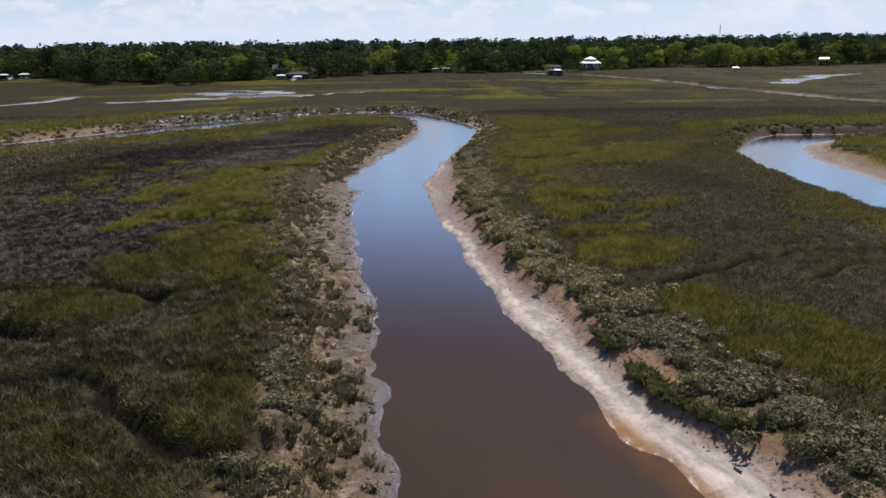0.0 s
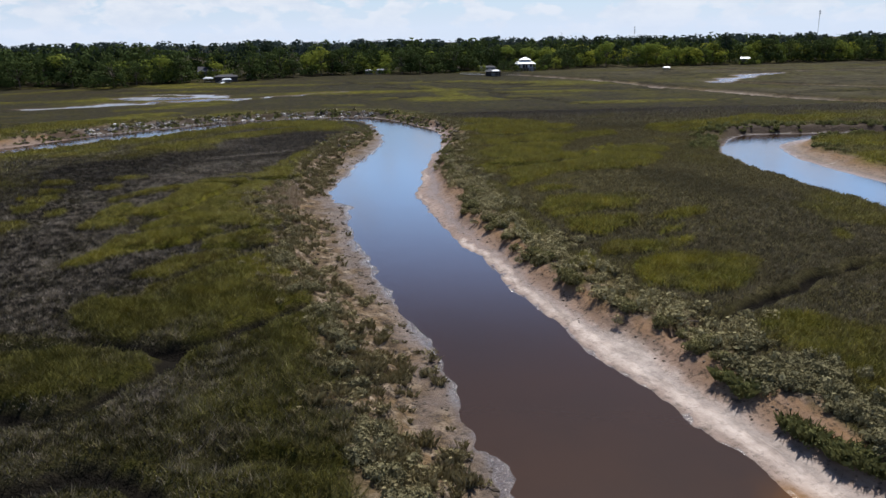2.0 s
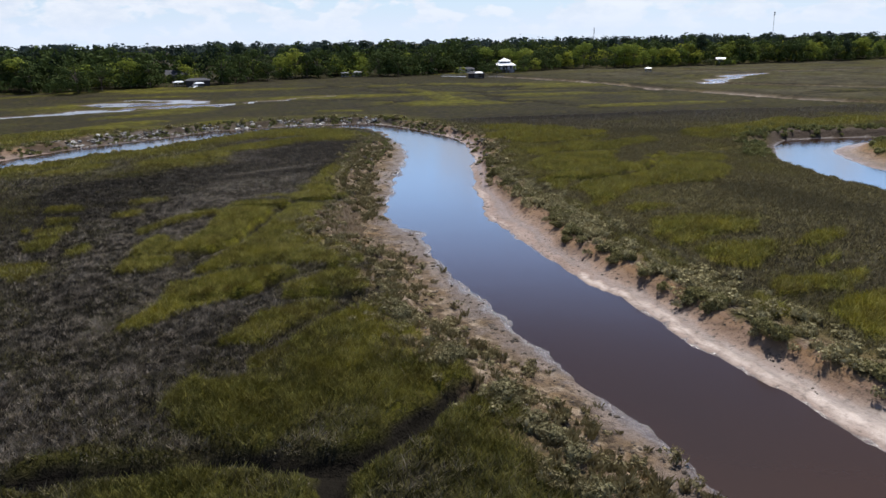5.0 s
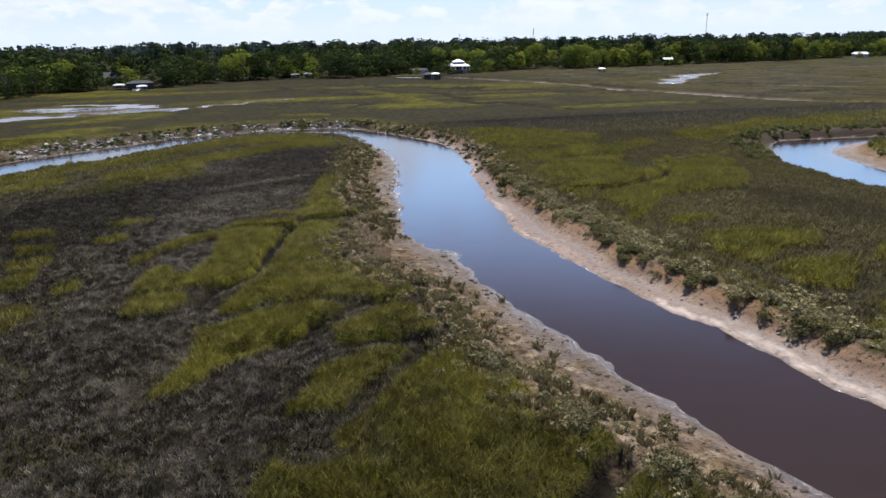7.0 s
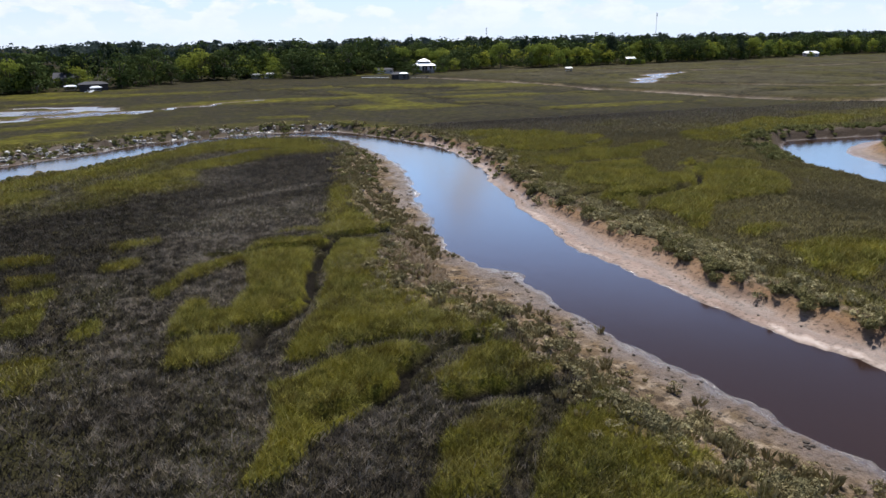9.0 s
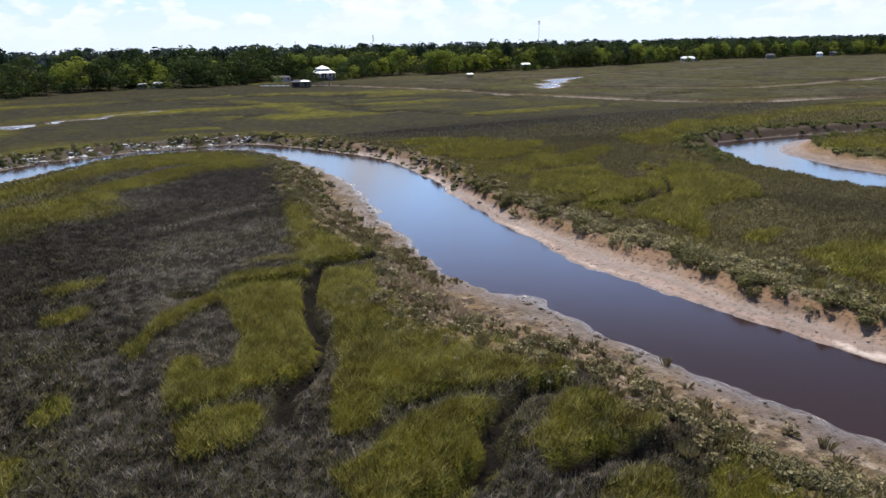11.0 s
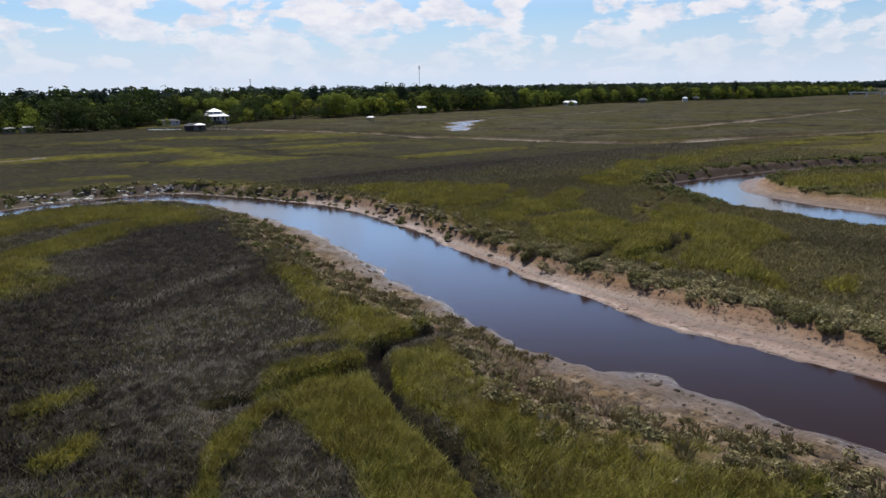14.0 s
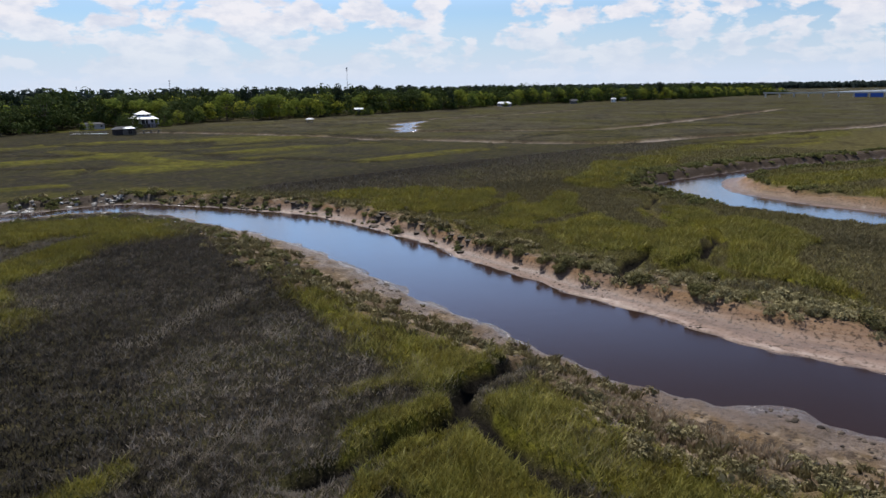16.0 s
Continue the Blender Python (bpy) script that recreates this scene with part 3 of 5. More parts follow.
wl.new(math_node("MAXIMUM", haze.outputs[0], math_node("MULTIPLY", glow.outputs[0], rise.outputs[0])), veil.inputs["Factor"])
wl.new(blue.outputs["Result"], veil.inputs["A"])
cloud = wn.new("ShaderNodeMix")
cloud.data_type = "RGBA"
near_rim = wn.new("ShaderNodeMapRange")
near_rim.inputs["From Min"].default_value, near_rim.inputs["From Max"].default_value = 0.01, 0.09
near_rim.inputs["To Min"].default_value, near_rim.inputs["To Max"].default_value = 0.15, 0.92
wl.new(height, near_rim.inputs["Value"])
wl.new(math_node("MULTIPLY", cover.outputs[0], near_rim.outputs[0]), cloud.inputs["Factor"])
wl.new(veil.outputs["Result"], cloud.inputs["A"])
wl.new(cloud_color.outputs["Result"], cloud.inputs["B"])
back = wnode("ShaderNodeBackground", Strength=0.069)
wl.new(cloud.outputs["Result"], back.inputs["Color"])
wl.new(back.outputs[0], wn.new("ShaderNodeOutputWorld").inputs["Surface"])

sun = new("sun", bpy.data.lights.new("sun", "SUN"))
sun.data.energy, sun.data.angle, sun.data.color = 4.7, radians(0.6), (1.0, 0.96, 0.91)
az, el = radians(SUN_AZIMUTH), radians(SUN_HEIGHT)
sun.matrix_world = look((0, 0, 60), (-math.sin(az) * math.cos(el), -math.cos(az) * math.cos(el), 60 - math.sin(el)))


# ---------- materials ----------
class Mat:
    """A small writer of node materials."""

    def __init__(self, name, rough=0.8, metal=0.0, spec=0.3):
        self.m = bpy.data.materials.new(name)
        self.m.use_nodes = True
        self.t = self.m.node_tree
        self.p = self.t.nodes["Principled BSDF"]
        self.p.inputs["Roughness"].default_value = rough
        self.p.inputs["Metallic"].default_value = metal
        self.p.inputs["Specular IOR Level"].default_value = spec

    def node(self, kind, **ins):
        n = self.t.nodes.new(kind)
        for k, v in ins.items():
            self.put(v, n.inputs[k])
        return n

    def put(self, v, socket):
        if isinstance(v, bpy.types.NodeSocket):
            self.t.links.new(v, socket)
        elif isinstance(v, tuple) and len(v) == 3 and socket.type == "RGBA":
            socket.default_value = (*v, 1)
        else:
            socket.default_value = v

    def place(self):
        return self.node("ShaderNodeNewGeometry").outputs["Position"]

    def attr(self, name):
        n = self.node("ShaderNodeAttribute")
        n.attribute_name = name
        return n.outputs["Fac"]

    def noise(self, scale, detail=4.0, rough=0.55, vector=None):
        n = self.node("ShaderNodeTexNoise", Scale=scale, Detail=detail, Roughness=rough)
        self.t.links.new(vector or self.place(), n.inputs["Vector"])
        return n.outputs["Fac"]

    def ramp(self, v, a, b, lo=0.0, hi=1.0):
        n = self.node("ShaderNodeMapRange")
        for k, w in (("Value", v), ("From Min", a), ("From Max", b), ("To Min", lo), ("To Max", hi)):
            self.put(w, n.inputs[k])
        return n.outputs["Result"]

    def mix(self, f, a, b, mode="MIX"):
        n = self.node("ShaderNodeMix")
        n.data_type, n.blend_type = "RGBA", mode
        self.put(f, n.inputs["Factor"])
        self.put(a, n.inputs["A"])
        self.put(b, n.inputs["B"])
        return n.outputs["Result"]

    def math(self, op, a, b):
        n = self.node("ShaderNodeMath")
        n.operation = op
        self.put(a, n.inputs[0])
        self.put(b, n.inputs[1])
        return n.outputs[0]

    def random(self):
        return self.node("ShaderNodeObjectInfo").outputs["Random"]

    def island(self):
        return self.node("ShaderNodeNewGeometry").outputs["Random Per Island"]

    def color(self, v):
        self.put(v, self.p.inputs["Base Color"])
        return self

    def bump(self, v, strength=0.4, distance=0.05):
        n = self.node("ShaderNodeBump", Strength=strength, Distance=distance, Height=v)
        self.t.links.new(n.outputs[0], self.p.inputs["Normal"])
        return self

    def leafy(self, share=0.3):
        """Lets a share of the light through thin leaves."""
        out = self.t.nodes["Material Output"]
        thin = self.node("ShaderNodeBsdfTranslucent")
        base = self.p.inputs["Base Color"]
        if base.links:
            self.t.links.new(base.links[0].from_socket, thin.inputs["Color"])
        else:
            thin.inputs["Color"].default_value = base.default_value
        mix = self.node("ShaderNodeMixShader", Fac=share)
        self.t.links.new(self.p.outputs[0], mix.inputs[1])
        self.t.links.new(thin.outputs[0], mix.inputs[2])
        self.t.links.new(mix.outputs[0], out.inputs["Surface"])
        return self


def plain(name, color, rough=0.7, metal=0.0, spread=0.25, scale=3.0, spec=0.3):
    """One colour with grain and wear."""
    m = Mat(name, rough, metal, spec)
    dark, light = tuple(c * (1 - spread) for c in color), tuple(min(1, c * (1 + spread)) for c in color)
    v = m.mix(m.noise(scale, 5), dark, light)
    v = m.mix(m.ramp(m.noise(scale * 0.13, 3), 0.45, 0.75, 0, spread), v, tuple(c * 0.6 for c in color))
    m.color(v)
    m.bump(m.noise(scale * 6, 3), 0.2, 0.02)
    return m.m


RUSH_DARK, RUSH_GREY, CORD_GREEN, CORD_GOLD = (0.019, 0.016, 0.012), (0.041, 0.034, 0.026), (0.108, 0.099, 0.013), (0.215, 0.180, 0.020)


def ground_material():
    m = Mat("marsh_ground", 0.9)
    mud, wet, tone, ochre, ditch, sand = (m.attr(a) for a in ("mud", "wet", "tone", "ochre", "ditch", "sand"))
    fine, mid, broad = m.noise(7.0, 5), m.noise(1.3, 5, 0.6), m.noise(0.18, 4)
    dry = m.mix(fine, (0.045, 0.031, 0.018), (0.185, 0.132, 0.080))
    dry = m.mix(m.ramp(broad, 0.47, 0.64, 0, 0.7), dry, (0.165, 0.108, 0.058))
    dry = m.mix(m.ramp(m.noise(0.9, 5), 0.50, 0.66), dry, (0.27, 0.210, 0.150))
    dry = m.mix(m.ramp(m.noise(1.1, 6, 0.7), 0.48, 0.40), dry, (0.040, 0.030, 0.020))
    slick = m.mix(mid, (0.068, 0.049, 0.040), (0.180, 0.130, 0.104))
    shaded = m.mix(fine, (0.030, 0.022, 0.016), (0.108, 0.078, 0.056))
    slick = m.mix(m.ramp(m.noise(0.5, 5, 0.65), 0.46, 0.62, 0, 0.7), slick, shaded)
    bank = m.mix(m.noise(0.45, 5), (0.142, 0.094, 0.073), (0.272, 0.189, 0.150))
    rust = m.mix(m.noise(0.8, 5, 0.65), (0.132, 0.075, 0.038), (0.265, 0.165, 0.094))
    bank = m.mix(m.math("MULTIPLY", m.ramp(m.attr("lane"), 0.40, 0.80), m.ramp(broad, 0.36, 0.56, 0.4, 1.0)), bank, rust)
    bare = m.mix(m.attr("side"), m.mix(wet, dry, slick), bank)
    shore = m.mix(m.ramp(m.noise(0.7, 6, 0.6), 0.3, 0.7), (0.26, 0.205, 0.175), (0.50, 0.42, 0.365))
    bare = m.mix(sand, bare, shore)
    drift = m.math("ADD", m.math("MULTIPLY", m.attr("lane"), 6.0), m.math("MULTIPLY", m.noise(0.16, 3, 0.5), 3.0))
    drawn = m.node("ShaderNodeCombineXYZ", X=drift, Y=m.math("MULTIPLY", m.noise(0.05, 2), 9.0))
    tide = m.noise(1.0, 5, 0.65, drawn.outputs[0])
    bare = m.mix(m.ramp(tide, 0.50, 0.66, 0, 0.5), bare, (0.108, 0.078, 0.060))
    bare = m.mix(m.ramp(tide, 0.47, 0.38, 0, m.ramp(sand, 0, 1, 0.1, 0.5)), bare, (0.46, 0.385, 0.335))
    bare = m.mix(m.ramp(m.noise(2.6, 7, 0.68), 0.52, 0.63, 0, m.ramp(sand, 0, 1, 0.85, 0.3)), bare, (0.042, 0.031, 0.022))
    bare = m.mix(m.ramp(wet, 0.86, 0.97, 0, 0.8), bare, m.mix(mid, (0.050, 0.036, 0.033), (0.085, 0.064, 0.060)))
    # bank shade and dark mud, both painted as a dark brown
    bare = m.mix(m.attr("shade_murk"), bare, m.mix(fine, (0.018, 0.014, 0.010), (0.070, 0.052, 0.038)))
    bare = m.mix(ochre, bare, (0.19, 0.095, 0.03))
    dark = m.mix(m.ramp(m.noise(3.0, 6, 0.7), 0.35, 0.7), RUSH_DARK, RUSH_GREY)
    dark = m.mix(m.ramp(m.noise(0.13, 7, 0.68), 0.42, 0.60, 0, 0.7), dark, (0.040, 0.038, 0.012))
    green = m.mix(0.35, m.mix(m.ramp(broad, 0.4, 0.65), CORD_GREEN, CORD_GOLD), (0.085, 0.100, 0.014))
    green = m.mix(m.ramp(m.noise(0.30, 5, 0.6), 0.47, 0.64, 0, 0.5), green, (0.085, 0.057, 0.014))
    green = m.mix(m.ramp(m.noise(2.2, 6, 0.7), 0.4, 0.75, 0, 0.6), green, (0.034, 0.032, 0.007))
    green = m.mix(m.attr("olive"), green, m.mix(m.noise(0.5, 5, 0.6), (0.020, 0.024, 0.005), (0.060, 0.052, 0.009)))
    dark = m.mix(m.attr("tan"), dark, m.mix(m.noise(0.4, 6, 0.65), (0.058, 0.050, 0.021), (0.116, 0.097, 0.035)))
    cover = m.mix(m.ramp(tone, 0.26, 0.58), dark, m.mix(0.22, green, (0.018, 0.018, 0.006)))
    straw = m.mix(m.ramp(m.noise(0.06, 6, 0.65), 0.35, 0.65), (0.040, 0.034, 0.026), (0.092, 0.080, 0.044))
    patchy = m.mix(m.ramp(m.noise(0.021, 6, 0.6), 0.46, 0.58), straw, (0.062, 0.056, 0.016))
    for scale, thin in ((0.011, 0.010), (0.028, 0.016)):
        line = m.math("ABSOLUTE", m.math("SUBTRACT", m.noise(scale, 5, 0.55), 0.5), 0.0)
        patchy = m.mix(m.ramp(line, thin, thin * 0.3, 0, 0.85), patchy, (0.018, 0.015, 0.012))
    cover = m.mix(m.math("MULTIPLY", m.attr("pale"), 0.85), cover, patchy)
    cover = m.mix(m.math("MULTIPLY", m.attr("dense"), 0.75), cover, (0.020, 0.017, 0.012))
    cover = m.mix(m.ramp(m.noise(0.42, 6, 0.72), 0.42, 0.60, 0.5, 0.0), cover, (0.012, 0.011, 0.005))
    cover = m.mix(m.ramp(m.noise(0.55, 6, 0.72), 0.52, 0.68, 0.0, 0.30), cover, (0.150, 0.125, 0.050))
    # gully floors: dark wet soil, with the shade of the cut painted in, near black
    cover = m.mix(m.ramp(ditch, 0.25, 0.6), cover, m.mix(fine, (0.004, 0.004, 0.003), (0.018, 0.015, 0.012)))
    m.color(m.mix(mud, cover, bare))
    slip = m.math("MULTIPLY", wet, mud)
    gloss = m.math("SUBTRACT", m.ramp(slip, 0, 0.85, 0.95, 0.6), m.ramp(slip, 0.88, 0.98, 0, 0.36))
    m.put(gloss, m.p.inputs["Roughness"])
    sheen = m.math("ADD", m.ramp(slip, 0, 0.85, 0.02, 0.14), m.ramp(slip, 0.88, 0.98, 0, 0.28))
    m.put(m.math("MULTIPLY", sheen, m.ramp(m.attr("shade_murk"), 0, 0.8, 1.0, 0.1)), m.p.inputs["Specular IOR Level"])
    m.bump(m.math("ADD", m.noise(2.0, 6, 0.6), m.math("MULTIPLY", fine, 0.5)), m.ramp(m.math("MULTIPLY", m.attr("side"), mud), 0, 1, 0.9, 0.4), 0.22)
    return m.m


def grass_material():
    m = Mat("marsh_grass", 0.75, spec=0.2)
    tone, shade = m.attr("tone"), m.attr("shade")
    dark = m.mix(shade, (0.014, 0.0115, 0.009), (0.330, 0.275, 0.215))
    green = m.mix(m.ramp(m.noise(0.18, 4), 0.4, 0.65), CORD_GREEN, CORD_GOLD)
    green = m.mix(m.ramp(m.noise(0.32, 5, 0.6), 0.42, 0.62, 0, 0.75), green, (0.052, 0.047, 0.010))
    green = m.mix(m.ramp(m.noise(0.30, 5, 0.6), 0.47, 0.64, 0, 0.5), green, (0.095, 0.060, 0.014))
    green = m.mix(m.attr("olive"), green, m.mix(m.noise(0.5, 5, 0.6), (0.021, 0.025, 0.005), (0.060, 0.052, 0.009)))
    green = m.mix(m.math("MULTIPLY", shade, m.ramp(m.attr("olive"), 0, 0.85, 1.0, 0.55)), green, (0.340, 0.305, 0.080))
    dark = m.mix(m.attr("tan"), dark, m.mix(shade, (0.064, 0.053, 0.023), (0.290, 0.240, 0.112)))
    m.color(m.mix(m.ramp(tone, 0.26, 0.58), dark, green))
    return m.leafy(0.24).m


def water_material():
    m = Mat("creek_water", 0.13, spec=0.5)
    m.p.inputs["IOR"].default_value = 1.33
    silt = m.mix(m.noise(0.05, 4), (0.018, 0.010, 0.0085), (0.028, 0.0145, 0.011))
    silt = m.mix(m.attr("shoal"), silt, m.mix(m.noise(0.09, 5), (0.026, 0.018, 0.013), (0.054, 0.027, 0.014)))
    m.color(m.mix(m.attr("ochre"), silt, (0.085, 0.038, 0.010)))
    m.bump(m.math("ADD", m.noise(2.6, 3), m.math("MULTIPLY", m.noise(0.25, 2), 1.5)), 0.11, 0.045)
    return m.m


def wet_flat_material():
    m = Mat("wet_mud_flat", 0.3, spec=0.6)
    # pale base colour carries part of the sky's sheen on the wet mud
    flat = m.mix(m.noise(0.3, 5), (0.10, 0.092, 0.088), (0.31, 0.295, 0.285))
    m.color(m.mix(m.ramp(m.noise(0.55, 6, 0.7), 0.52, 0.60, 0, 0.85), flat, (0.035, 0.030, 0.026)))
    m.bump(m.noise(1.5, 5, 0.6), 0.9, 0.15)
    return m.m


WET_FLAT = wet_flat_material()
GROUND, GRASS, WATER_MAT = ground_material(), grass_material(), water_material()


def leaf_material(name, a, b, gold=None, share=0.35, spread=(0.22, 0.82)):
    m = Mat(name, 0.85, spec=0.04)
    c = m.mix(m.ramp(m.island(), 0, 1, *spread), a, b)
    c = m.mix(m.ramp(m.random(), 0, 1, 0, 0.5), c, gold or b)
    m.color(c)
    return m.leafy(share).m


LEAF_LIGHT = leaf_material("spring_leaves", (0.070, 0.105, 0.020), (0.210, 0.255, 0.048), (0.29, 0.29, 0.045))
LEAF_GOLD = leaf_material("golden_leaves", (0.14, 0.17, 0.024), (0.36, 0.37, 0.055), (0.36, 0.34, 0.045))
LEAF_DARK = leaf_material("oak_leaves", (0.015, 0.026, 0.009), (0.074, 0.098, 0.027), share=0.18)
LEAF_PINE = leaf_material("pine_needles", (0.010, 0.018, 0.012), (0.042, 0.058, 0.032), share=0.15)
LEAF_GREY = leaf_material("bank_leaves", (0.050, 0.045, 0.022), (0.270, 0.238, 0.132), (0.17, 0.150, 0.075), 0.15, (0.0, 1.0))
LEAF_GREEN = leaf_material("green_bush_leaves", (0.060, 0.056, 0.022), (0.235, 0.210, 0.095), (0.18, 0.160, 0.06), 0.2, (0.0, 1.0))
LEAF_TALL = leaf_material("tall_cordgrass_leaves", (0.042, 0.050, 0.018), (0.165, 0.160, 0.062), share=0.3)
# brighter copy of LEAF_GREY: sunlit straw tops put into the leaf colour
LEAF_PALE = leaf_material("sunlit_bank_leaves", (0.078, 0.068, 0.036), (0.420, 0.365, 0.205), (0.25, 0.215, 0.100), 0.2, (0.0, 1.0))
LEAF_STRAW = leaf_material("dead_reed", (0.16, 0.115, 0.075), (0.46, 0.37, 0.26), (0.36, 0.27, 0.18))
LEAF_BROWN = leaf_material("withered_tufts", (0.062, 0.051, 0.026), (0.340, 0.285, 0.160), (0.19, 0.158, 0.070), 0.18, (0.0, 1.0))
BARK = plain("bark", (0.11, 0.085, 0.065), 0.9)


# ---------- mesh helpers ----------
def mesh_from(name, verts, faces, material, attrs=None, flat=True):
    """A mesh from an array of places and an array of faces of one size."""
    verts, faces = np.asarray(verts, np.float32), np.asarray(faces, np.int32)
    me = bpy.data.meshes.new(name)
    n, k = faces.shape
    me.vertices.add(len(verts))
    me.vertices.foreach_set("co", verts.ravel())
    me.loops.add(n * k)
    me.loops.foreach_set("vertex_index", faces.ravel())
    me.polygons.add(n)
    me.polygons.foreach_set("loop_start", np.arange(0, n * k, k, dtype=np.int32))
    me.polygons.foreach_set("use_smooth", np.full(n, not flat))
    for key, values in (attrs or {}).items():
        me.attributes.new(key, "FLOAT", "POINT").data.foreach_set("value", np.asarray(values, np.float32))
    me.update(calc_edges=True)
    me.materials.append(material)
    return me


def part(name, bm, material, parent=None, label=""):
    me = bpy.data.meshes.new(name)
    bm.to_mesh(me)
    bm.free()
    me.materials.append(material)
    ob = new(name, me)
    if parent:
        ob.parent = parent
    return tagged(ob, label)


def steps(stops):
    """Grid lines: rows of (from, to, step), one after another."""
    out = []
    for a, b, s in stops:
        out += list(np.linspace(a, b, max(1, round((b - a) / s)), endpoint=False))
    return np.array(out + [stops[-1][1]])


# ---------- the ground: one sheet to the horizon ----------
GX = steps([(-4500, -1500, 500), (-1500, -600, 60), (-600, -250, 14), (-250, -110, 3.5), (-110, -62, 1.2), (-62, 30, 0.58), (30, 62, 0.9), (62, 120, 1.6), (120, 260, 2.2),
            (260, 430, 4.5), (430, 700, 12), (700, 1700, 50), (1700, 4500, 400)])
GY = steps([(-1500, -200, 130), (-200, 10, 10), (10, 26, 2), (26, 135, 0.56), (135, 240, 0.85), (240, 330, 2), (330, 460, 3.2), (460, 800, 14), (800, 1700, 60), (1700, 4800, 300)])
gx, gy = (a.ravel() for a in np.meshgrid(GX, GY))
gz, gmud, gwet, gtone, gsub, grim, gditch, gsand, gdense, gpale, glane, geast, gshade_murk = land(gx, gy)
wood_line = spline(WOOD_EDGE, 4)
upland = smooth(-4, 30, gy - np.interp(gx, wood_line[:, 0], wood_line[:, 1])) * (gx > -2000)
gz = gz + 0.9 * upland
gtone = gtone * (1 - 0.5 * upland)
OCHRE = spline([(16, 24), (12.8, 30), (10.6, 35.5), (9.3, 38.2)], 4)


def ochre_at(x, y):
    return np.exp(-(away(x, y, OCHRE, 6) / 0.9) ** 2)


def olive_at(x, y):
    """Share of a darker olive in the green of the lower meadow, strongest west of the creek."""
    return np.where(x < -4, 0.85, 0.45) * (1 - smooth(52, 80, y + 0.3 * (x + 20) + 10 * (fbm(x, y, 14, 3, 103) - 0.5)))


def tan_at(x, y):
    """Share of withered brown grass among the rush, which grows across the creek."""
    return (0.5 + 0.42 * smooth(72, 112, y)) * smooth(0, 12, x) * smooth(0.20, 0.46, fbm(x, y, 24, 4, 104) + 0.12) * (1 - smooth(165, 215, y))


nx, ny = len(GX), len(GY)
grid = np.arange(nx * ny).reshape(ny, nx)
quads = np.stack([grid[:-1, :-1], grid[:-1, 1:], grid[1:, 1:], grid[1:, :-1]], -1).reshape(-1, 4)
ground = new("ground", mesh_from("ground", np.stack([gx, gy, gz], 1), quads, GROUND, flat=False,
                                 attrs={"mud": gmud, "wet": gwet, "tone": gtone, "ochre": ochre_at(gx, gy) * gmud, "ditch": gditch, "sand": gsand, "dense": gdense, "pale": gpale, "lane": glane, "side": geast, "shade_murk": gshade_murk, "olive": olive_at(gx, gy), "tan": tan_at(gx, gy)}))
tagged(ground, "flat salt marsh cut by a muddy tidal creek and gullies", "ground", kind="structure")

# ---------- water ----------
WX, WY = steps([(-230, -60, 3), (-60, 120, 1.2), (120, 270, 3)]), steps([(-160, 20, 6), (20, 235, 1.2)])
wx, wy = (a.ravel() for a in np.meshgrid(WX, WY))
keep = np.zeros(wx.shape, bool)
for a, b in ((LW, RW), (OW, IW)):
    keep |= within(wx, wy, ring_of(a, b)) | (np.minimum(away(wx, wy, a, 6), away(wx, wy, b, 6)) < 3.2)
grid = np.arange(len(wx)).reshape(len(WY), len(WX))
quads = np.stack([grid[:-1, :-1], grid[:-1, 1:], grid[1:, 1:], grid[1:, :-1]], -1).reshape(-1, 4)
quads = quads[keep[quads].all(1)]
used, quads = np.unique(quads, return_inverse=True)
quads = quads.reshape(-1, 4)
wz = np.full(len(used), WATER)
water = new("water", mesh_from("water", np.stack([wx[used], wy[used], wz], 1), quads, WATER_MAT, flat=False, attrs={"ochre": ochre_at(wx[used], wy[used]), "shoal": 1 - smooth(34, 78, wy[used])}))
tagged(water, "calm brown tidal creek water reflecting the sky", "water", kind="structure")


# the wide river far to the east
bm = bmesh.new()
bm.faces.new([bm.verts.new(p) for p in ((1650, -500, 1.3), (3000, -200, 1.3), (1650, 1500, 1.3), (1250, 1000, 1.3))])
river = part("river", bm, WATER_MAT)
tagged(river, "wide pale river far beyond the marsh", "water", kind="structure")

# sheet of wet mud over the far flats
PX, PY = steps([(-190, 0, 2.0)]), steps([(235, 335, 2.0)])
px, py = (a.ravel() for a in np.meshgrid(PX, PY))
stand = np.zeros(px.shape)
for row in FLATS[:5]:
    w, line = line_of(row)
    stand = np.maximum(stand, 1 - smooth(0.8 * w, 1.05 * w, away(px + 7 * (fbm(px, py, 9, 3, 31) - 0.5), py + 16 * (fbm(px, py, 9, 3, 32) - 0.5), line, 30)))
grid = np.arange(len(px)).reshape(len(PY), len(PX))
quads = np.stack([grid[:-1, :-1], grid[:-1, 1:], grid[1:, 1:], grid[1:, :-1]], -1).reshape(-1, 4)
quads = quads[(stand[quads] > 0.25).all(1)]
used, quads = np.unique(quads, return_inverse=True)
flat_sheet = mesh_from("wet_flat_sheet", np.stack([px[used], py[used], -0.20 + 0.8 * smooth(250, 430, py[used])], 1), quads.reshape(-1, 4), WET_FLAT, flat=False)
tagged(new("wet_flat_sheet", flat_sheet), "wet mud on the far flats, sky sheen in its pale colour", "water", kind="structure")


# ---------- grass ----------
rng = np.random.default_rng(7)


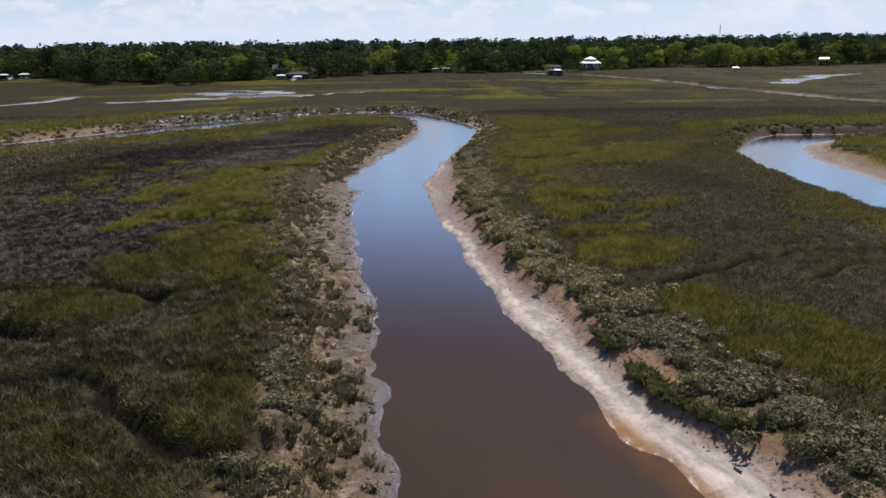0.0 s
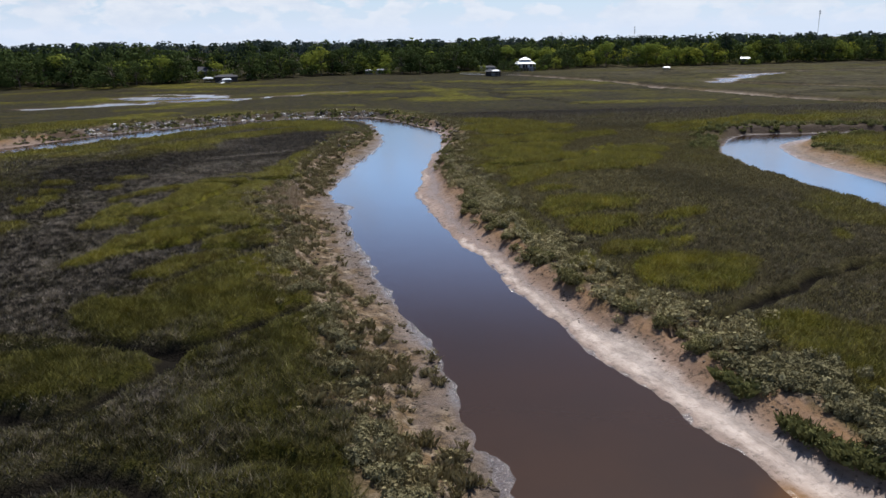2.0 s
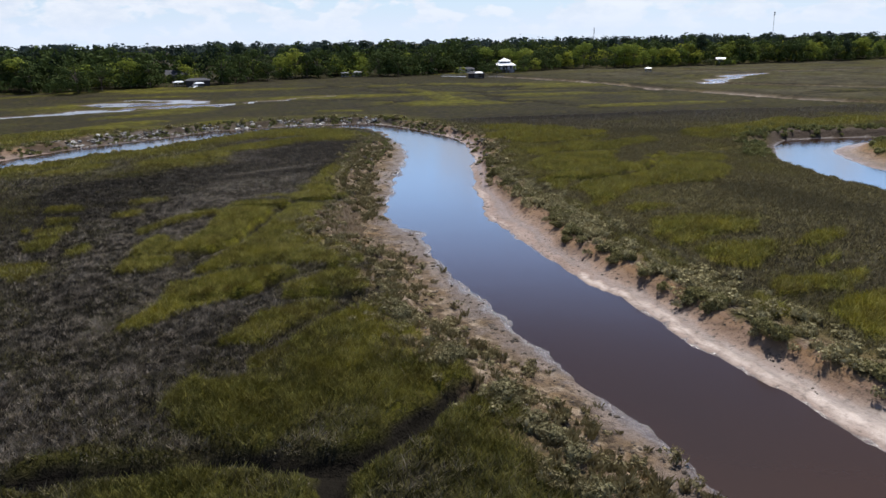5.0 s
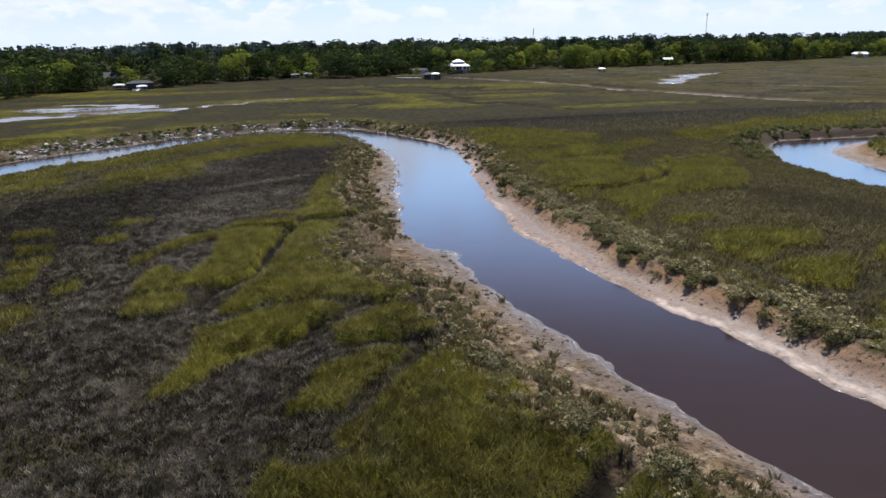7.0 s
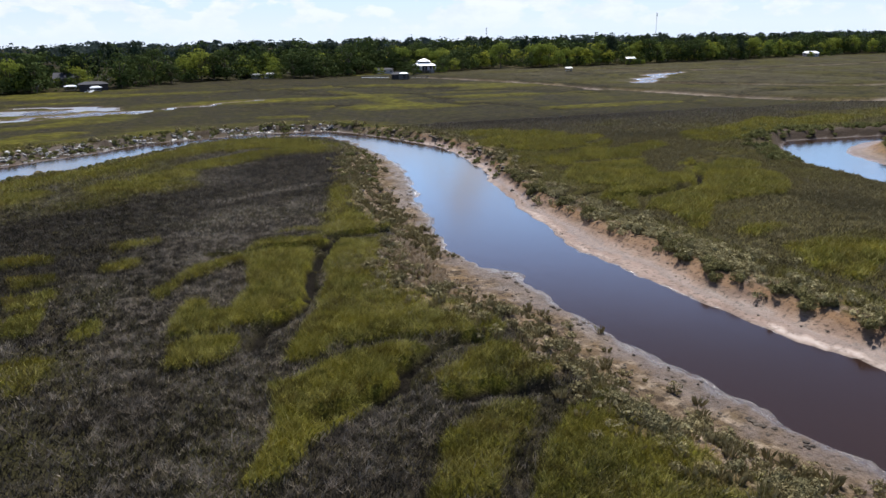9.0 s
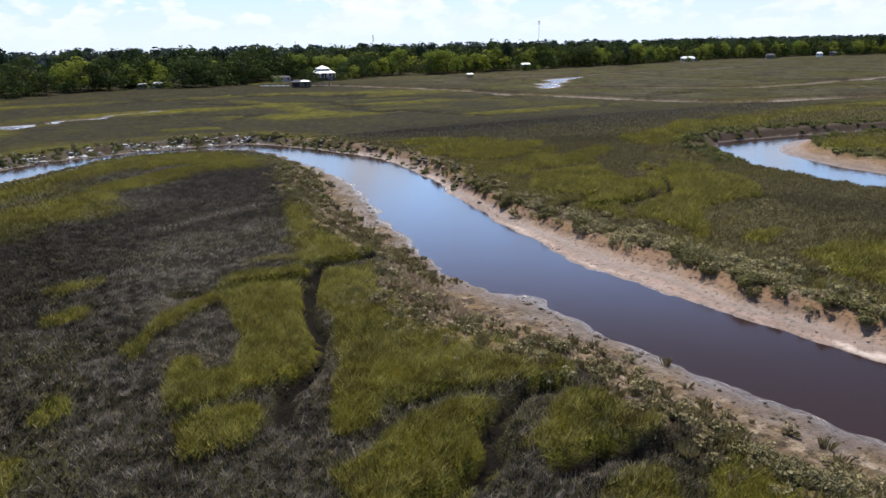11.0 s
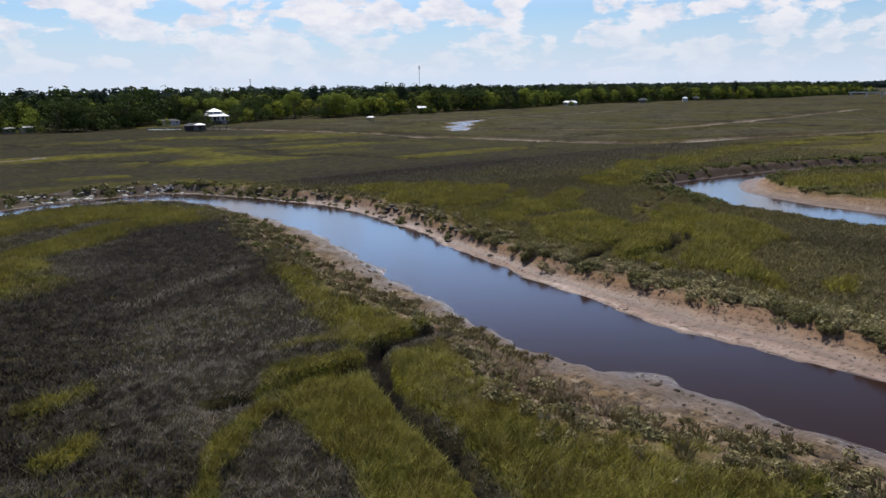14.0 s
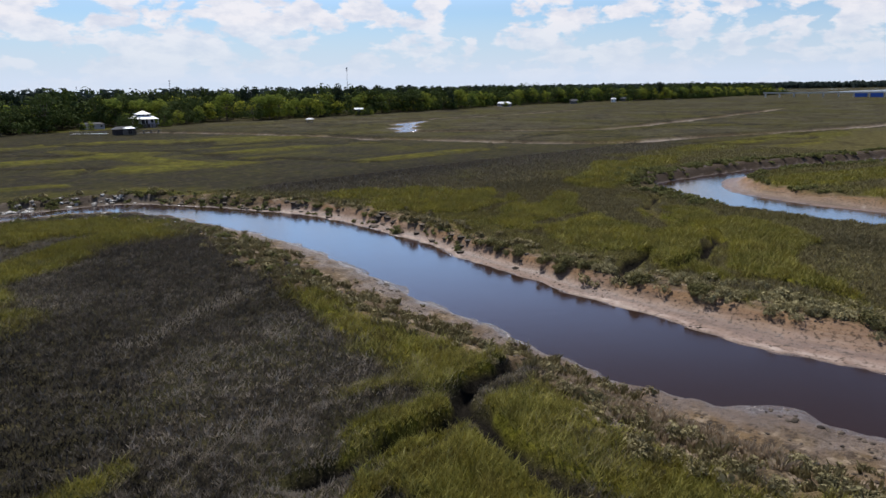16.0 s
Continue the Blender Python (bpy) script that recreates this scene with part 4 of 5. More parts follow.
def at_ground(values, x, y):
    """Values known at the ground's corners, read off between them."""
    i = np.clip(np.searchsorted(GX, x) - 1, 0, nx - 2)
    j = np.clip(np.searchsorted(GY, y) - 1, 0, ny - 2)
    u, v = (x - GX[i]) / (GX[i + 1] - GX[i]), (y - GY[j]) / (GY[j + 1] - GY[j])
    a = values.reshape(ny, nx)
    return (a[j, i] * (1 - u) + a[j, i + 1] * u) * (1 - v) + (a[j + 1, i] * (1 - u) + a[j + 1, i + 1] * u) * v


def blades(x, y, tall, wide, lean=0.9):
    """Single blades of grass at the given places, with their brightness; those on bare mud are left out."""
    fade = 1 - smooth(130, 300, np.hypot(x + 20, y - 60))
    z, mud, tone, sub, rim, ditch = (at_ground(a, x, y) for a in (gz, gmud, gtone, gsub, grim, gditch))
    keep = (rng.random(len(x)) < fade) & (rng.random(len(x)) > mud * 1.6) & (sub <= 0) & ((rim > -0.6) | (mud < 0.4)) & (rng.random(len(x)) > 2.4 * ditch - 0.25)
    x, y, z, tone = x[keep], y[keep], z[keep], tone[keep]
    n = len(x)
    turn, tip = rng.random(n) * 2 * math.pi, rng.random(n) * 2 * math.pi
    h = tall * (0.55 + 0.7 * rng.random(n)) * (0.75 + 0.5 * fbm(x, y, 1.4, 2, 81)) * (0.60 + 0.75 * tone) * (1 - 0.6 * smooth(0.01, 0.14, ditch[keep]))
    w = wide * (0.6 + 0.8 * rng.random(n))
    bend = h * lean * (0.4 + rng.random(n))
    dx, dy = np.cos(turn) * w, np.sin(turn) * w
    v = np.empty((n, 3, 3), np.float32)
    v[:, 0] = np.stack([x - dx, y - dy, z - 0.03], 1)
    v[:, 1] = np.stack([x + dx, y + dy, z - 0.03], 1)
    v[:, 2] = np.stack([x + np.cos(tip) * bend + 0.15 * h, y + np.sin(tip) * bend, z + h], 1)
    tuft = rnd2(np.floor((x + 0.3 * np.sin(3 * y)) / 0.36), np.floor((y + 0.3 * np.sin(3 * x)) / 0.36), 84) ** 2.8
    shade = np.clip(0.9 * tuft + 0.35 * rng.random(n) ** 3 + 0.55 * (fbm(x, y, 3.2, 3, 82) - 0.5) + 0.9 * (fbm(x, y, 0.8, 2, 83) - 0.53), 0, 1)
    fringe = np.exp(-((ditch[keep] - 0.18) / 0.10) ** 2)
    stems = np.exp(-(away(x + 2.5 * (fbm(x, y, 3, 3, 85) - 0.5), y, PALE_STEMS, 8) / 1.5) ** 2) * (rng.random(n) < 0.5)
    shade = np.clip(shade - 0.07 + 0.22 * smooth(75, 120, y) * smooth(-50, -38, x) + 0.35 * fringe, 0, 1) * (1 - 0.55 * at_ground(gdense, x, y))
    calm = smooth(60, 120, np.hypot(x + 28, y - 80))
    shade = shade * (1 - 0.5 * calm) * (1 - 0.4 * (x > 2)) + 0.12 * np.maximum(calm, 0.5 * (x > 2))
    shade = np.maximum(shade, stems)
    return v.reshape(-1, 3), np.repeat(np.clip(tone + (0.10 - 0.06 * np.maximum(calm, 0.8 * (x > 2))) * rng.standard_normal(n), 0, 1), 3), np.repeat(shade, 3)


def scatter(x0, x1, y0, y1, per_m2):
    n = int((x1 - x0) * (y1 - y0) * per_m2)
    return x0 + (x1 - x0) * rng.random(n), y0 + (y1 - y0) * rng.random(n)


def meadow(name, label, fields):
    vs, ts, ss = [], [], []
    for x0, x1, y0, y1, per, tall, wide in fields:
        v, t, s = blades(*scatter(x0, x1, y0, y1, per), tall, wide)
        vs.append(v), ts.append(t), ss.append(s)
    v = np.concatenate(vs)
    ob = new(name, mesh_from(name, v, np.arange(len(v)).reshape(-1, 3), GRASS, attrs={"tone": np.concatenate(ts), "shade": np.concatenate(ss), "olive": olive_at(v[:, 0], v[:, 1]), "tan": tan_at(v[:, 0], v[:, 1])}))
    return tagged(ob, label, "grass", kind="stuff")


meadow("marsh_grass", "olive cordgrass and dark grey rush covering the marsh", [
    (-48, -8, 26, 125, 120, 0.42, 0.029), (-70, -48, 40, 160, 55, 0.42, 0.04), (-48, -8, 125, 215, 40, 0.45, 0.05), (8, 45, 24, 80, 60, 0.42, 0.04),
    (2, 62, 80, 175, 30, 0.45, 0.06), (-170, -48, 160, 215, 10, 0.5, 0.1), (62, 160, 60, 215, 8, 0.5, 0.1), (-48, 62, 175, 215, 10, 0.5, 0.1), (-170, -70, 60, 160, 8, 0.5, 0.09),
    (-70, -48, 26, 40, 14, 0.45, 0.07), (-100, -8, -30, 26, 9, 0.48, 0.09), (-100, -70, 26, 60, 9, 0.48, 0.09), (18, 90, -30, 24, 8, 0.48, 0.1), (45, 62, 24, 80, 12, 0.45, 0.08)])


# ---------- plants of the banks and woods ----------
def leaves(lobes, count, size, seed, up=0.25, spread=0.4, shell=(0.72, 0.36)):
    """Small leaf clusters over some rounded lobes (x, y, z, rx, ry, rz): places and faces."""
    r = np.random.default_rng(seed)
    lobes = np.array(lobes, float)
    share = (lobes[:, 3] * lobes[:, 5]) ** 1.0
    pick = r.choice(len(lobes), count, p=share / share.sum())
    d = r.standard_normal((count, 3))
    d[:, 2] = d[:, 2] + up
    d /= np.linalg.norm(d, axis=1)[:, None]
    c = lobes[pick, :3] + lobes[pick, 3:] * d * (shell[0] + shell[1] * r.random(count))[:, None]
    n = d + spread * r.standard_normal((count, 3))
    n /= np.linalg.norm(n, axis=1)[:, None]
    a = np.cross(n, r.standard_normal((count, 3)))
    a /= np.linalg.norm(a, axis=1)[:, None] + 1e-9
    b = np.cross(n, a)
    s = (size * (0.55 + 0.9 * r.random(count)))[:, None]
    v = np.stack([c - a * s, c - b * s * 0.6 + n * s * 0.15, c + a * s, c + b * s * 0.7], 1).reshape(-1, 3)
    return v, np.arange(count * 4).reshape(-1, 4)


def tube(rows, sides=6):
    """A limb through rows of (x, y, z, radius)."""
    v, f = [], []
    for x, y, z, r in rows:
        v += [(x + r * math.cos(2 * math.pi * k / sides), y + r * math.sin(2 * math.pi * k / sides), z) for k in range(sides)]
    for j in range(len(rows) - 1):
        f += [(j * sides + k, j * sides + (k + 1) % sides, (j + 1) * sides + (k + 1) % sides, (j + 1) * sides + k) for k in range(sides)]
    return v, f


def joined(pieces):
    vs, fs, at = [], [], 0
    for v, f in pieces:
        vs.append(np.asarray(v, float)), fs.append(np.asarray(f) + at)
        at += len(v)
    return np.concatenate(vs), np.concatenate(fs)


def tree_shape(kind, seed, count, size):
    """Lobes of the crown and limbs of a tree that stands at the origin, in metres."""
    r = random.Random(seed)
    lobes, limbs = [], []
    if kind == "pine":
        h = r.uniform(16.5, 20.0)
        limbs.append(tube([(0, 0, -0.3, 0.28), (0.1, 0, h * 0.5, 0.2), (0.15, 0.1, h * 0.93, 0.06)]))
        for k in range(15):
            a, z = r.uniform(0, 6.28), h * r.uniform(0.34, 0.86)
            reach = r.uniform(0.8, 2.9) * (1.25 - 0.6 * z / h)
            x, y, q = math.cos(a) * reach * 1.15, math.sin(a) * reach * 1.15, r.uniform(1.9, 2.9)
            lobes.append((x, y, z, q, q, q * 0.8))
            limbs.append(tube([(0.1, 0, z - 0.9, 0.09), (x, y, z - 0.2, 0.03)], 4))
        lobes.append((0.1, 0, h * 0.86, 2.5, 2.5, 2.1))
    else:
        h = r.uniform(9.5, 13.5) if kind == "light" else r.uniform(11, 15)
        w = h * (r.uniform(0.40, 0.50) if kind == "light" else r.uniform(0.52, 0.66))
        limbs.append(tube([(0, 0, -0.3, 0.35), (0.1, 0.05, h * 0.3, 0.26), (0, 0.1, h * 0.7, 0.1)]))
        for k in range(26):
            a, z = r.uniform(0, 6.28), h * r.uniform(0.14, 0.84)
            reach = w * r.uniform(0.3, 0.9) * math.sqrt(max(0.1, 1.06 - (z / h) ** 2))
            x, y = math.cos(a) * reach, math.sin(a) * reach
            q = h * r.uniform(0.10, 0.19)
            lobes.append((x, y, z, q * 1.15, q * 1.15, q * 0.8))
            limbs.append(tube([(0, 0, h * 0.3, 0.13), (x * 0.5, y * 0.5, (h * 0.3 + z) / 2, 0.08), (x, y, z, 0.03)], 4))
        lobes.append((0, 0, h * 0.84, h * 0.2, h * 0.2, h * 0.15))
    return joined(limbs), leaves(lobes, count, size, seed, 0.45, 0.22, (0.84, 0.18))


KINDS = {"pine": (LEAF_PINE, "pine_tree", "tall dark pine with a bare trunk at the marsh edge"),
         "dark": (LEAF_DARK, "oak_tree", "broad dark green live oak at the marsh edge"),
         "light": (LEAF_LIGHT, "leafy_tree", "young tree with fresh yellow-green spring leaves")}
prototypes = {}
for kind, (leaf, name, label) in KINDS.items():
    for k in range(4):
        limb, crown = tree_shape(kind, 100 + 10 * len(kind) + k, 1500, 0.36)
        prototypes[kind, k] = (mesh_from("trunk", *limb, BARK, flat=False), mesh_from("crown", *crown, leaf))


def plant_tree(kind, k, m):
    leaf, name, label = KINDS[kind]
    tree = tagged(new(name), label, "tree", group="trees along the marsh edge")
    for pname, me in zip(("trunk", "crown"), prototypes[kind, k]):
        new(pname, me).parent = tree
    tree.matrix_world = m


wr = random.Random(5)


def edge_y(x):
    return float(np.interp(x, wood_line[:, 0], wood_line[:, 1]))


def ground_z(x, y):
    return float(at_ground(gz, np.array([x]), np.array([y]))[0])


# the first trees, one by one; a gap is left for each house
HOUSE_GAPS = [(92, 457, 15), (70, 463, 13), (62, 412, 16), (-97, 415, 13), (-84, 396, 14), (252, 490, 11), (467, 540, 22), (-4, 452, 13), (640, 534, 8), (577, 540, 8), (648, 549, 8), (-262, 420, 24)]


def clear_of_houses(x, y, more=0.0):
    return all(math.hypot(x - hx, y - hy) > r + more for hx, hy, r in HOUSE_GAPS)


def front_gap(x, y):
    """Whether a tree here would hide a house from the marsh."""
    return any(abs(x * hy / max(y, 1) - hx) < r * 0.75 and y < hy for hx, hy, r in HOUSE_GAPS)


x = -420.0
while x < 900:
    x += wr.uniform(5.0, 9.0)
    y = edge_y(x) + wr.uniform(1, 16)
    roll = wr.random()
    green = 0.62 if x > 90 else 0.14
    kind = "light" if roll < green else ("dark" if roll < green + (0.30 if x > 90 else 0.74) else "pine")
    s = wr.uniform(0.75, 1.25)
    if clear_of_houses(x, y) and not front_gap(x, y):
        plant_tree(kind, wr.randrange(4), pose(x, y, ground_z(x, y), 0, 0, wr.uniform(0, 360)) @ Matrix.Diagonal((s * wr.uniform(0.9, 1.2), s * wr.uniform(0.9, 1.2), s, 1)))


def woods(name, label, count, spots, kinds, leaf, cluster, seed, tops=(0.8, 1.15)):
    """Many trees in one mesh: crowns of leaf clusters on the places that spots() gives."""
    r = random.Random(seed)
    pieces = []
    shapes = [tree_shape(kinds[k % len(kinds)], 900 + seed + k, cluster[0], cluster[1])[1] for k in range(6)]
    for k in range(count):
        x, y = spots(r)
        if not clear_of_houses(x, y, -2):
            continue
        v, f = shapes[r.randrange(6)]
        a, s = r.uniform(0, 6.28), r.uniform(*tops)
        c, n = math.cos(a) * s, math.sin(a) * s
        z = ground_z(x, y)
        pieces.append((np.stack([v[:, 0] * c - v[:, 1] * n + x, v[:, 0] * n + v[:, 1] * c + y, v[:, 2] * s + z], 1), f))
    v, f = joined(pieces)
    return tagged(new(name, mesh_from(name, v, f, leaf)), label, "woods", kind="stuff")


def deep(near, far, x0=-520, x1=1180):
    def spot(r):
        x = r.uniform(x0, x1)
        return x, edge_y(x) + r.uniform(near, far)
    return spot


woods("oak_woods", "dark green oaks standing close behind the marsh edge", 620, deep(8, 80), ("dark",), LEAF_DARK, (270, 0.76), 1, (0.95, 1.45))
woods("pine_woods", "tall dark pines rising behind the oaks", 400, deep(30, 105), ("pine",), LEAF_PINE, (270, 0.74), 2, (0.86, 1.06))
woods("spring_woods", "fresh yellow-green trees among the darker woods", 300, deep(4, 55, 90), ("light",), LEAF_GOLD, (300, 0.62), 3, (0.8, 1.2))
woods("spring_woods", "fresh yellow-green trees among the darker woods", 90, deep(12, 70, -520, 60), ("light",), LEAF_LIGHT, (300, 0.62), 4, (0.8, 1.15))
woods("undergrowth", "low dark bushes along the foot of the woods", 520, deep(-2, 16), ("dark",), LEAF_DARK, (130, 1.0), 6, (0.24, 0.66))


def far_ridge(r):
    u = r.random()
    return 1750 + 1500 * u + r.uniform(0, 160), 1800 - 1750 * u + r.uniform(0, 160)


LEAF_FAR = leaf_material("far_leaves", (0.028, 0.042, 0.038), (0.050, 0.066, 0.058))
woods("far_woods", "distant dark line of woods on the horizon", 1000, far_ridge, ("dark",), LEAF_FAR, (26, 4.8), 7, (1.25, 1.6))


def far_back(r):
    x = r.uniform(-700, 1500)
    return x, max(680, edge_y(x) + 150) + r.uniform(0, 500)


woods("far_woods", "distant dark line of woods on the horizon", 560, far_back, ("dark",), LEAF_FAR, (80, 1.5), 8, (1.3, 1.65))


# ---------- shrubs and clumps on the banks ----------
def clump(seed, count, size, wide, tall, spikes=False):
    r = random.Random(seed)
    lobes = [(0, 0, tall * 0.35, wide * 0.6, wide * 0.6, tall * 0.5)]
    for k in range(6):
        a, d = r.uniform(0, 6.28), wide * r.uniform(0.25, 0.6)
        q = r.uniform(0.28, 0.5)
        lobes.append((math.cos(a) * d, math.sin(a) * d, tall * r.uniform(0.15, 0.5), wide * q, wide * q, tall * q))
    heart = leaves([(a, b, c, u * 0.8, v * 0.8, w * 0.8) for a, b, c, u, v, w in lobes], count // 6, size * 3.2, seed + 7, 0.2, 0.3, (0.7, 0.15))
    return joined([heart, leaves(lobes, count, size, seed, 0.5, 0.45)])


def tussock(seed, count, wide, tall):
    """A tuft of upright blades that lean outward, each a bent strip."""
    r = np.random.default_rng(seed)
    a, d = r.random(count) * 6.283, np.sqrt(r.random(count)) * wide * 0.5
    h, w = tall * (0.5 + 0.6 * r.random(count)), 0.025 + 0.03 * r.random(count)
    x, y = np.cos(a) * d, np.sin(a) * d
    ox, oy = np.cos(a) * h * 0.55 * r.random(count), np.sin(a) * h * 0.55 * r.random(count)
    t = r.random(count) * 6.283
    dx, dy = np.cos(t) * w, np.sin(t) * w
    z = np.zeros(count) - 0.05
    v = np.stack([np.stack([x - dx, y - dy, z], 1), np.stack([x + dx, y + dy, z], 1),
                  np.stack([x + ox * 0.6 + dx * 0.8, y + oy * 0.6 + dy * 0.8, h * 0.75], 1), np.stack([x + ox * 1.5, y + oy * 1.5, h], 1)], 1)
    return v.reshape(-1, 3), np.arange(count * 4).reshape(-1, 4)


def bank_spots(n, box, chance, seed):
    r = np.random.default_rng(seed)
    x, y = box[0] + (box[1] - box[0]) * r.random(n), box[2] + (box[3] - box[2]) * r.random(n)
    rim, sub, dit = at_ground(grim, x, y), at_ground(gsub, x, y), at_ground(gditch, x, y)
    keep = (r.random(n) < chance(x, y, rim)) & (sub <= 0) & (dit < 0.5) & (at_ground(gz, x, y) > WATER + 0.03)
    return x[keep], y[keep]


def west_chance(x, y, rim):
    near = away(x, y, LE, 12) < 11
    patch = smooth(0.36, 0.50, fbm(x, y, 1.6, 3, 91))
    return near * np.where(rim < 0, 0.75 * np.exp(-((rim + 1.8) / 2.6) ** 2), 0.5 * np.exp(-(rim / 1.6) ** 2)) * patch * (x < 0)


def east_chance(x, y, rim):
    near = away(x, y, RE, 12) < 11
    patch = smooth(0.32, 0.46, fbm(x, y, 2.6, 3, 92))
    return near * np.where(rim < 0, 0.45 * np.exp(-(rim / 1.3) ** 2), np.exp(-(np.maximum(rim - 1.2 - 0.9 * (1 - smooth(50, 70, y)), 0) / 2.2) ** 2)) * patch


def loop_chance(x, y, rim):
    outer = away(x, y, OE, 8) < 7
    inner = away(x, y, IE, 8) < 4
    return (outer * np.exp(-((rim + 0.6) / 2.6) ** 2) * (y > 142) + 0.7 * inner * (y > 128) * np.exp(-((rim - 0.8) / 1.2) ** 2)) * smooth(0.36, 0.52, fbm(x, y, 3, 3, 93))


def stuff_clumps(name, label, spots, shapes, material, sizes, seed):
    r = np.random.default_rng(seed)
    x, y = spots
    z = at_ground(gz, x, y)
    pieces = []
    for k in range(len(x)):
        v, f = shapes[r.integers(len(shapes))]
        a, s = r.random() * 6.283, sizes[0] + (sizes[1] - sizes[0]) * r.random()
        c, n = math.cos(a) * s, math.sin(a) * s
        pieces.append((np.stack([v[:, 0] * c - v[:, 1] * n + x[k], v[:, 0] * n + v[:, 1] * c + y[k], v[:, 2] * s * (0.7 + 0.6 * r.random()) + z[k]], 1), f))
    return tagged(new(name, mesh_from(name, *joined(pieces), material)), label, "shrubs", kind="stuff")


TALL_GRASS_ROW = spline([(11.4, 48.2), (11.9, 46.4), (12.5, 43.6), (12.8, 42.2), (13.2, 40.4), (13.7, 39.0), (14.6, 37.5), (15.5, 36.2), (16.6, 35.1)], 3)
TALL = [mesh_from("tall_grass_clump", *joined([tussock(370 + k, 150, 1.1, 0.85), clump(375 + k, 190, 0.075, 1.1, 0.9)]), LEAF_TALL) for k in range(3)]
for k, (x, y) in enumerate(TALL_GRASS_ROW):
    if k not in (4, 5, 6):
        q = wr.uniform(0.7, 1.15)
        ob = new("tall_grass_clump", TALL[k % 3])
        ob.matrix_world = pose(x + wr.uniform(-0.3, 0.3), y + wr.uniform(-0.3, 0.3), ground_z(x, y) - 0.05, 0, 0, wr.uniform(0, 360)) @ Matrix.Diagonal((q, q, q * 0.9, 1))
        tagged(ob, "dense dark green clump of tall grass on the bank", "grass clump", group="tall grass row on the bank")


def single_shrubs(spots, meshes, sizes, most, label="rounded grey-green sea oxeye bush on the creek bank"):
    for k, (x, y) in list(enumerate(zip(*spots)))[:most]:
        ob = new("bank_shrub", meshes[k % len(meshes)])
        q = wr.uniform(*sizes)
        ob.matrix_world = pose(x, y, ground_z(x, y) - 0.04, 0, 0, wr.uniform(0, 360)) @ Matrix.Diagonal((q, q, q * wr.uniform(0.75, 1.15), 1))
        tagged(ob, label, "shrub", group="shrubs along the creek banks")


SHRUBS = [clump(300 + k, 620, 0.045, 1.0, 0.9) for k in range(5)]
SMALL_SHRUBS = [clump(320 + k, 150, 0.060, 1.0, 0.85) for k in range(5)]
TUFTS = [tussock(340 + k, 40, 0.8, 0.7) for k in range(4)]
FAR_TUFTS = [clump(360 + k, 60, 0.12, 1.0, 0.7) for k in range(4)]
shrub_meshes = [mesh_from("bank_shrub", *sh, LEAF_GREY) for sh in SHRUBS]
green_meshes = [mesh_from("bank_shrub", *sh, LEAF_GREEN) for sh in SHRUBS]


def front_line(x, y, rim):
    """Where single bushes stand out before the rest, at the foot of the mud."""
    return (away(x, y, RE, 6) < 5) * np.exp(-((rim + 0.1) / 0.7) ** 2) * smooth(0.45, 0.56, fbm(x, y, 3.4, 3, 101))


single_shrubs(bank_spots(2200, (6, 30, 26, 52), lambda x, y, rim: east_chance(x, y, rim) * smooth(0.44, 0.52, fbm(x, y, 3.4, 3, 105)), 11), shrub_meshes, (0.65, 1.3), 100)
single_shrubs(bank_spots(1500, (-24, -6, 28, 80), lambda x, y, rim: west_chance(x, y, rim) * np.exp(-((rim + 0.3) / 0.9) ** 2), 14), shrub_meshes, (0.6, 1.25), 60)
single_shrubs(bank_spots(4000, (-6, 26, 50, 150), front_line, 16), green_meshes, (0.75, 1.25), 90, "rounded dark green bush standing on the muddy bank")
tuft_meshes = [mesh_from("bank_shrub", *joined([tussock(345 + k, 90, 0.9, 0.75), clump(350 + k, 60, 0.07, 0.8, 0.5)]), LEAF_BROWN) for k in range(4)]
single_shrubs(bank_spots(1900, (-16, -4, 28, 60), west_chance, 12), tuft_meshes, (0.45, 1.0), 65, "brown-green tuft of withered marsh grass on the mud")
stuff_clumps("bank_shrubs", "grey-green sea oxeye bushes along the creek bank", bank_spots(2000, (6, 36, 26, 52), lambda x, y, rim: east_chance(x, y, rim) * smooth(0.44, 0.52, fbm(x, y, 3.4, 3, 105)), 15), SMALL_SHRUBS, LEAF_GREY, (0.6, 1.2), 15)
stuff_clumps("bank_shrubs", "grey-green sea oxeye bushes along the creek bank", bank_spots(6800, (-8, 50, 52, 135), east_chance, 1), SMALL_SHRUBS, LEAF_PALE, (0.55, 1.15), 1)
stuff_clumps("bank_shrubs", "grey-green sea oxeye bushes along the creek bank", bank_spots(6500, (-30, 0, 26, 190), west_chance, 2), SMALL_SHRUBS, LEAF_BROWN, (0.4, 0.9), 2)
stuff_clumps("bank_shrubs", "dark grey-green bushes between the marsh grass and the mud", bank_spots(2600, (-30, 0, 26, 150), lambda x, y, rim: west_chance(x, y, rim) * np.exp(-((rim + 0.4) / 1.1) ** 2), 17), [joined([v, w]) for v, w in zip(SMALL_SHRUBS, TUFTS)], LEAF_GREY, (0.4, 0.95), 17)
stuff_clumps("bank_shrubs", "pale withered bushes over the muddy bank, sunlight in their leaf colour", bank_spots(3400, (-30, 0, 56, 150), west_chance, 18), SMALL_SHRUBS, LEAF_PALE, (0.3, 0.75), 18)
stuff_clumps("bank_tufts", "upright grass tufts on the muddy bank", bank_spots(17000, (-30, 0, 24, 190), west_chance, 3), TUFTS, LEAF_BROWN, (0.3, 0.8), 3)
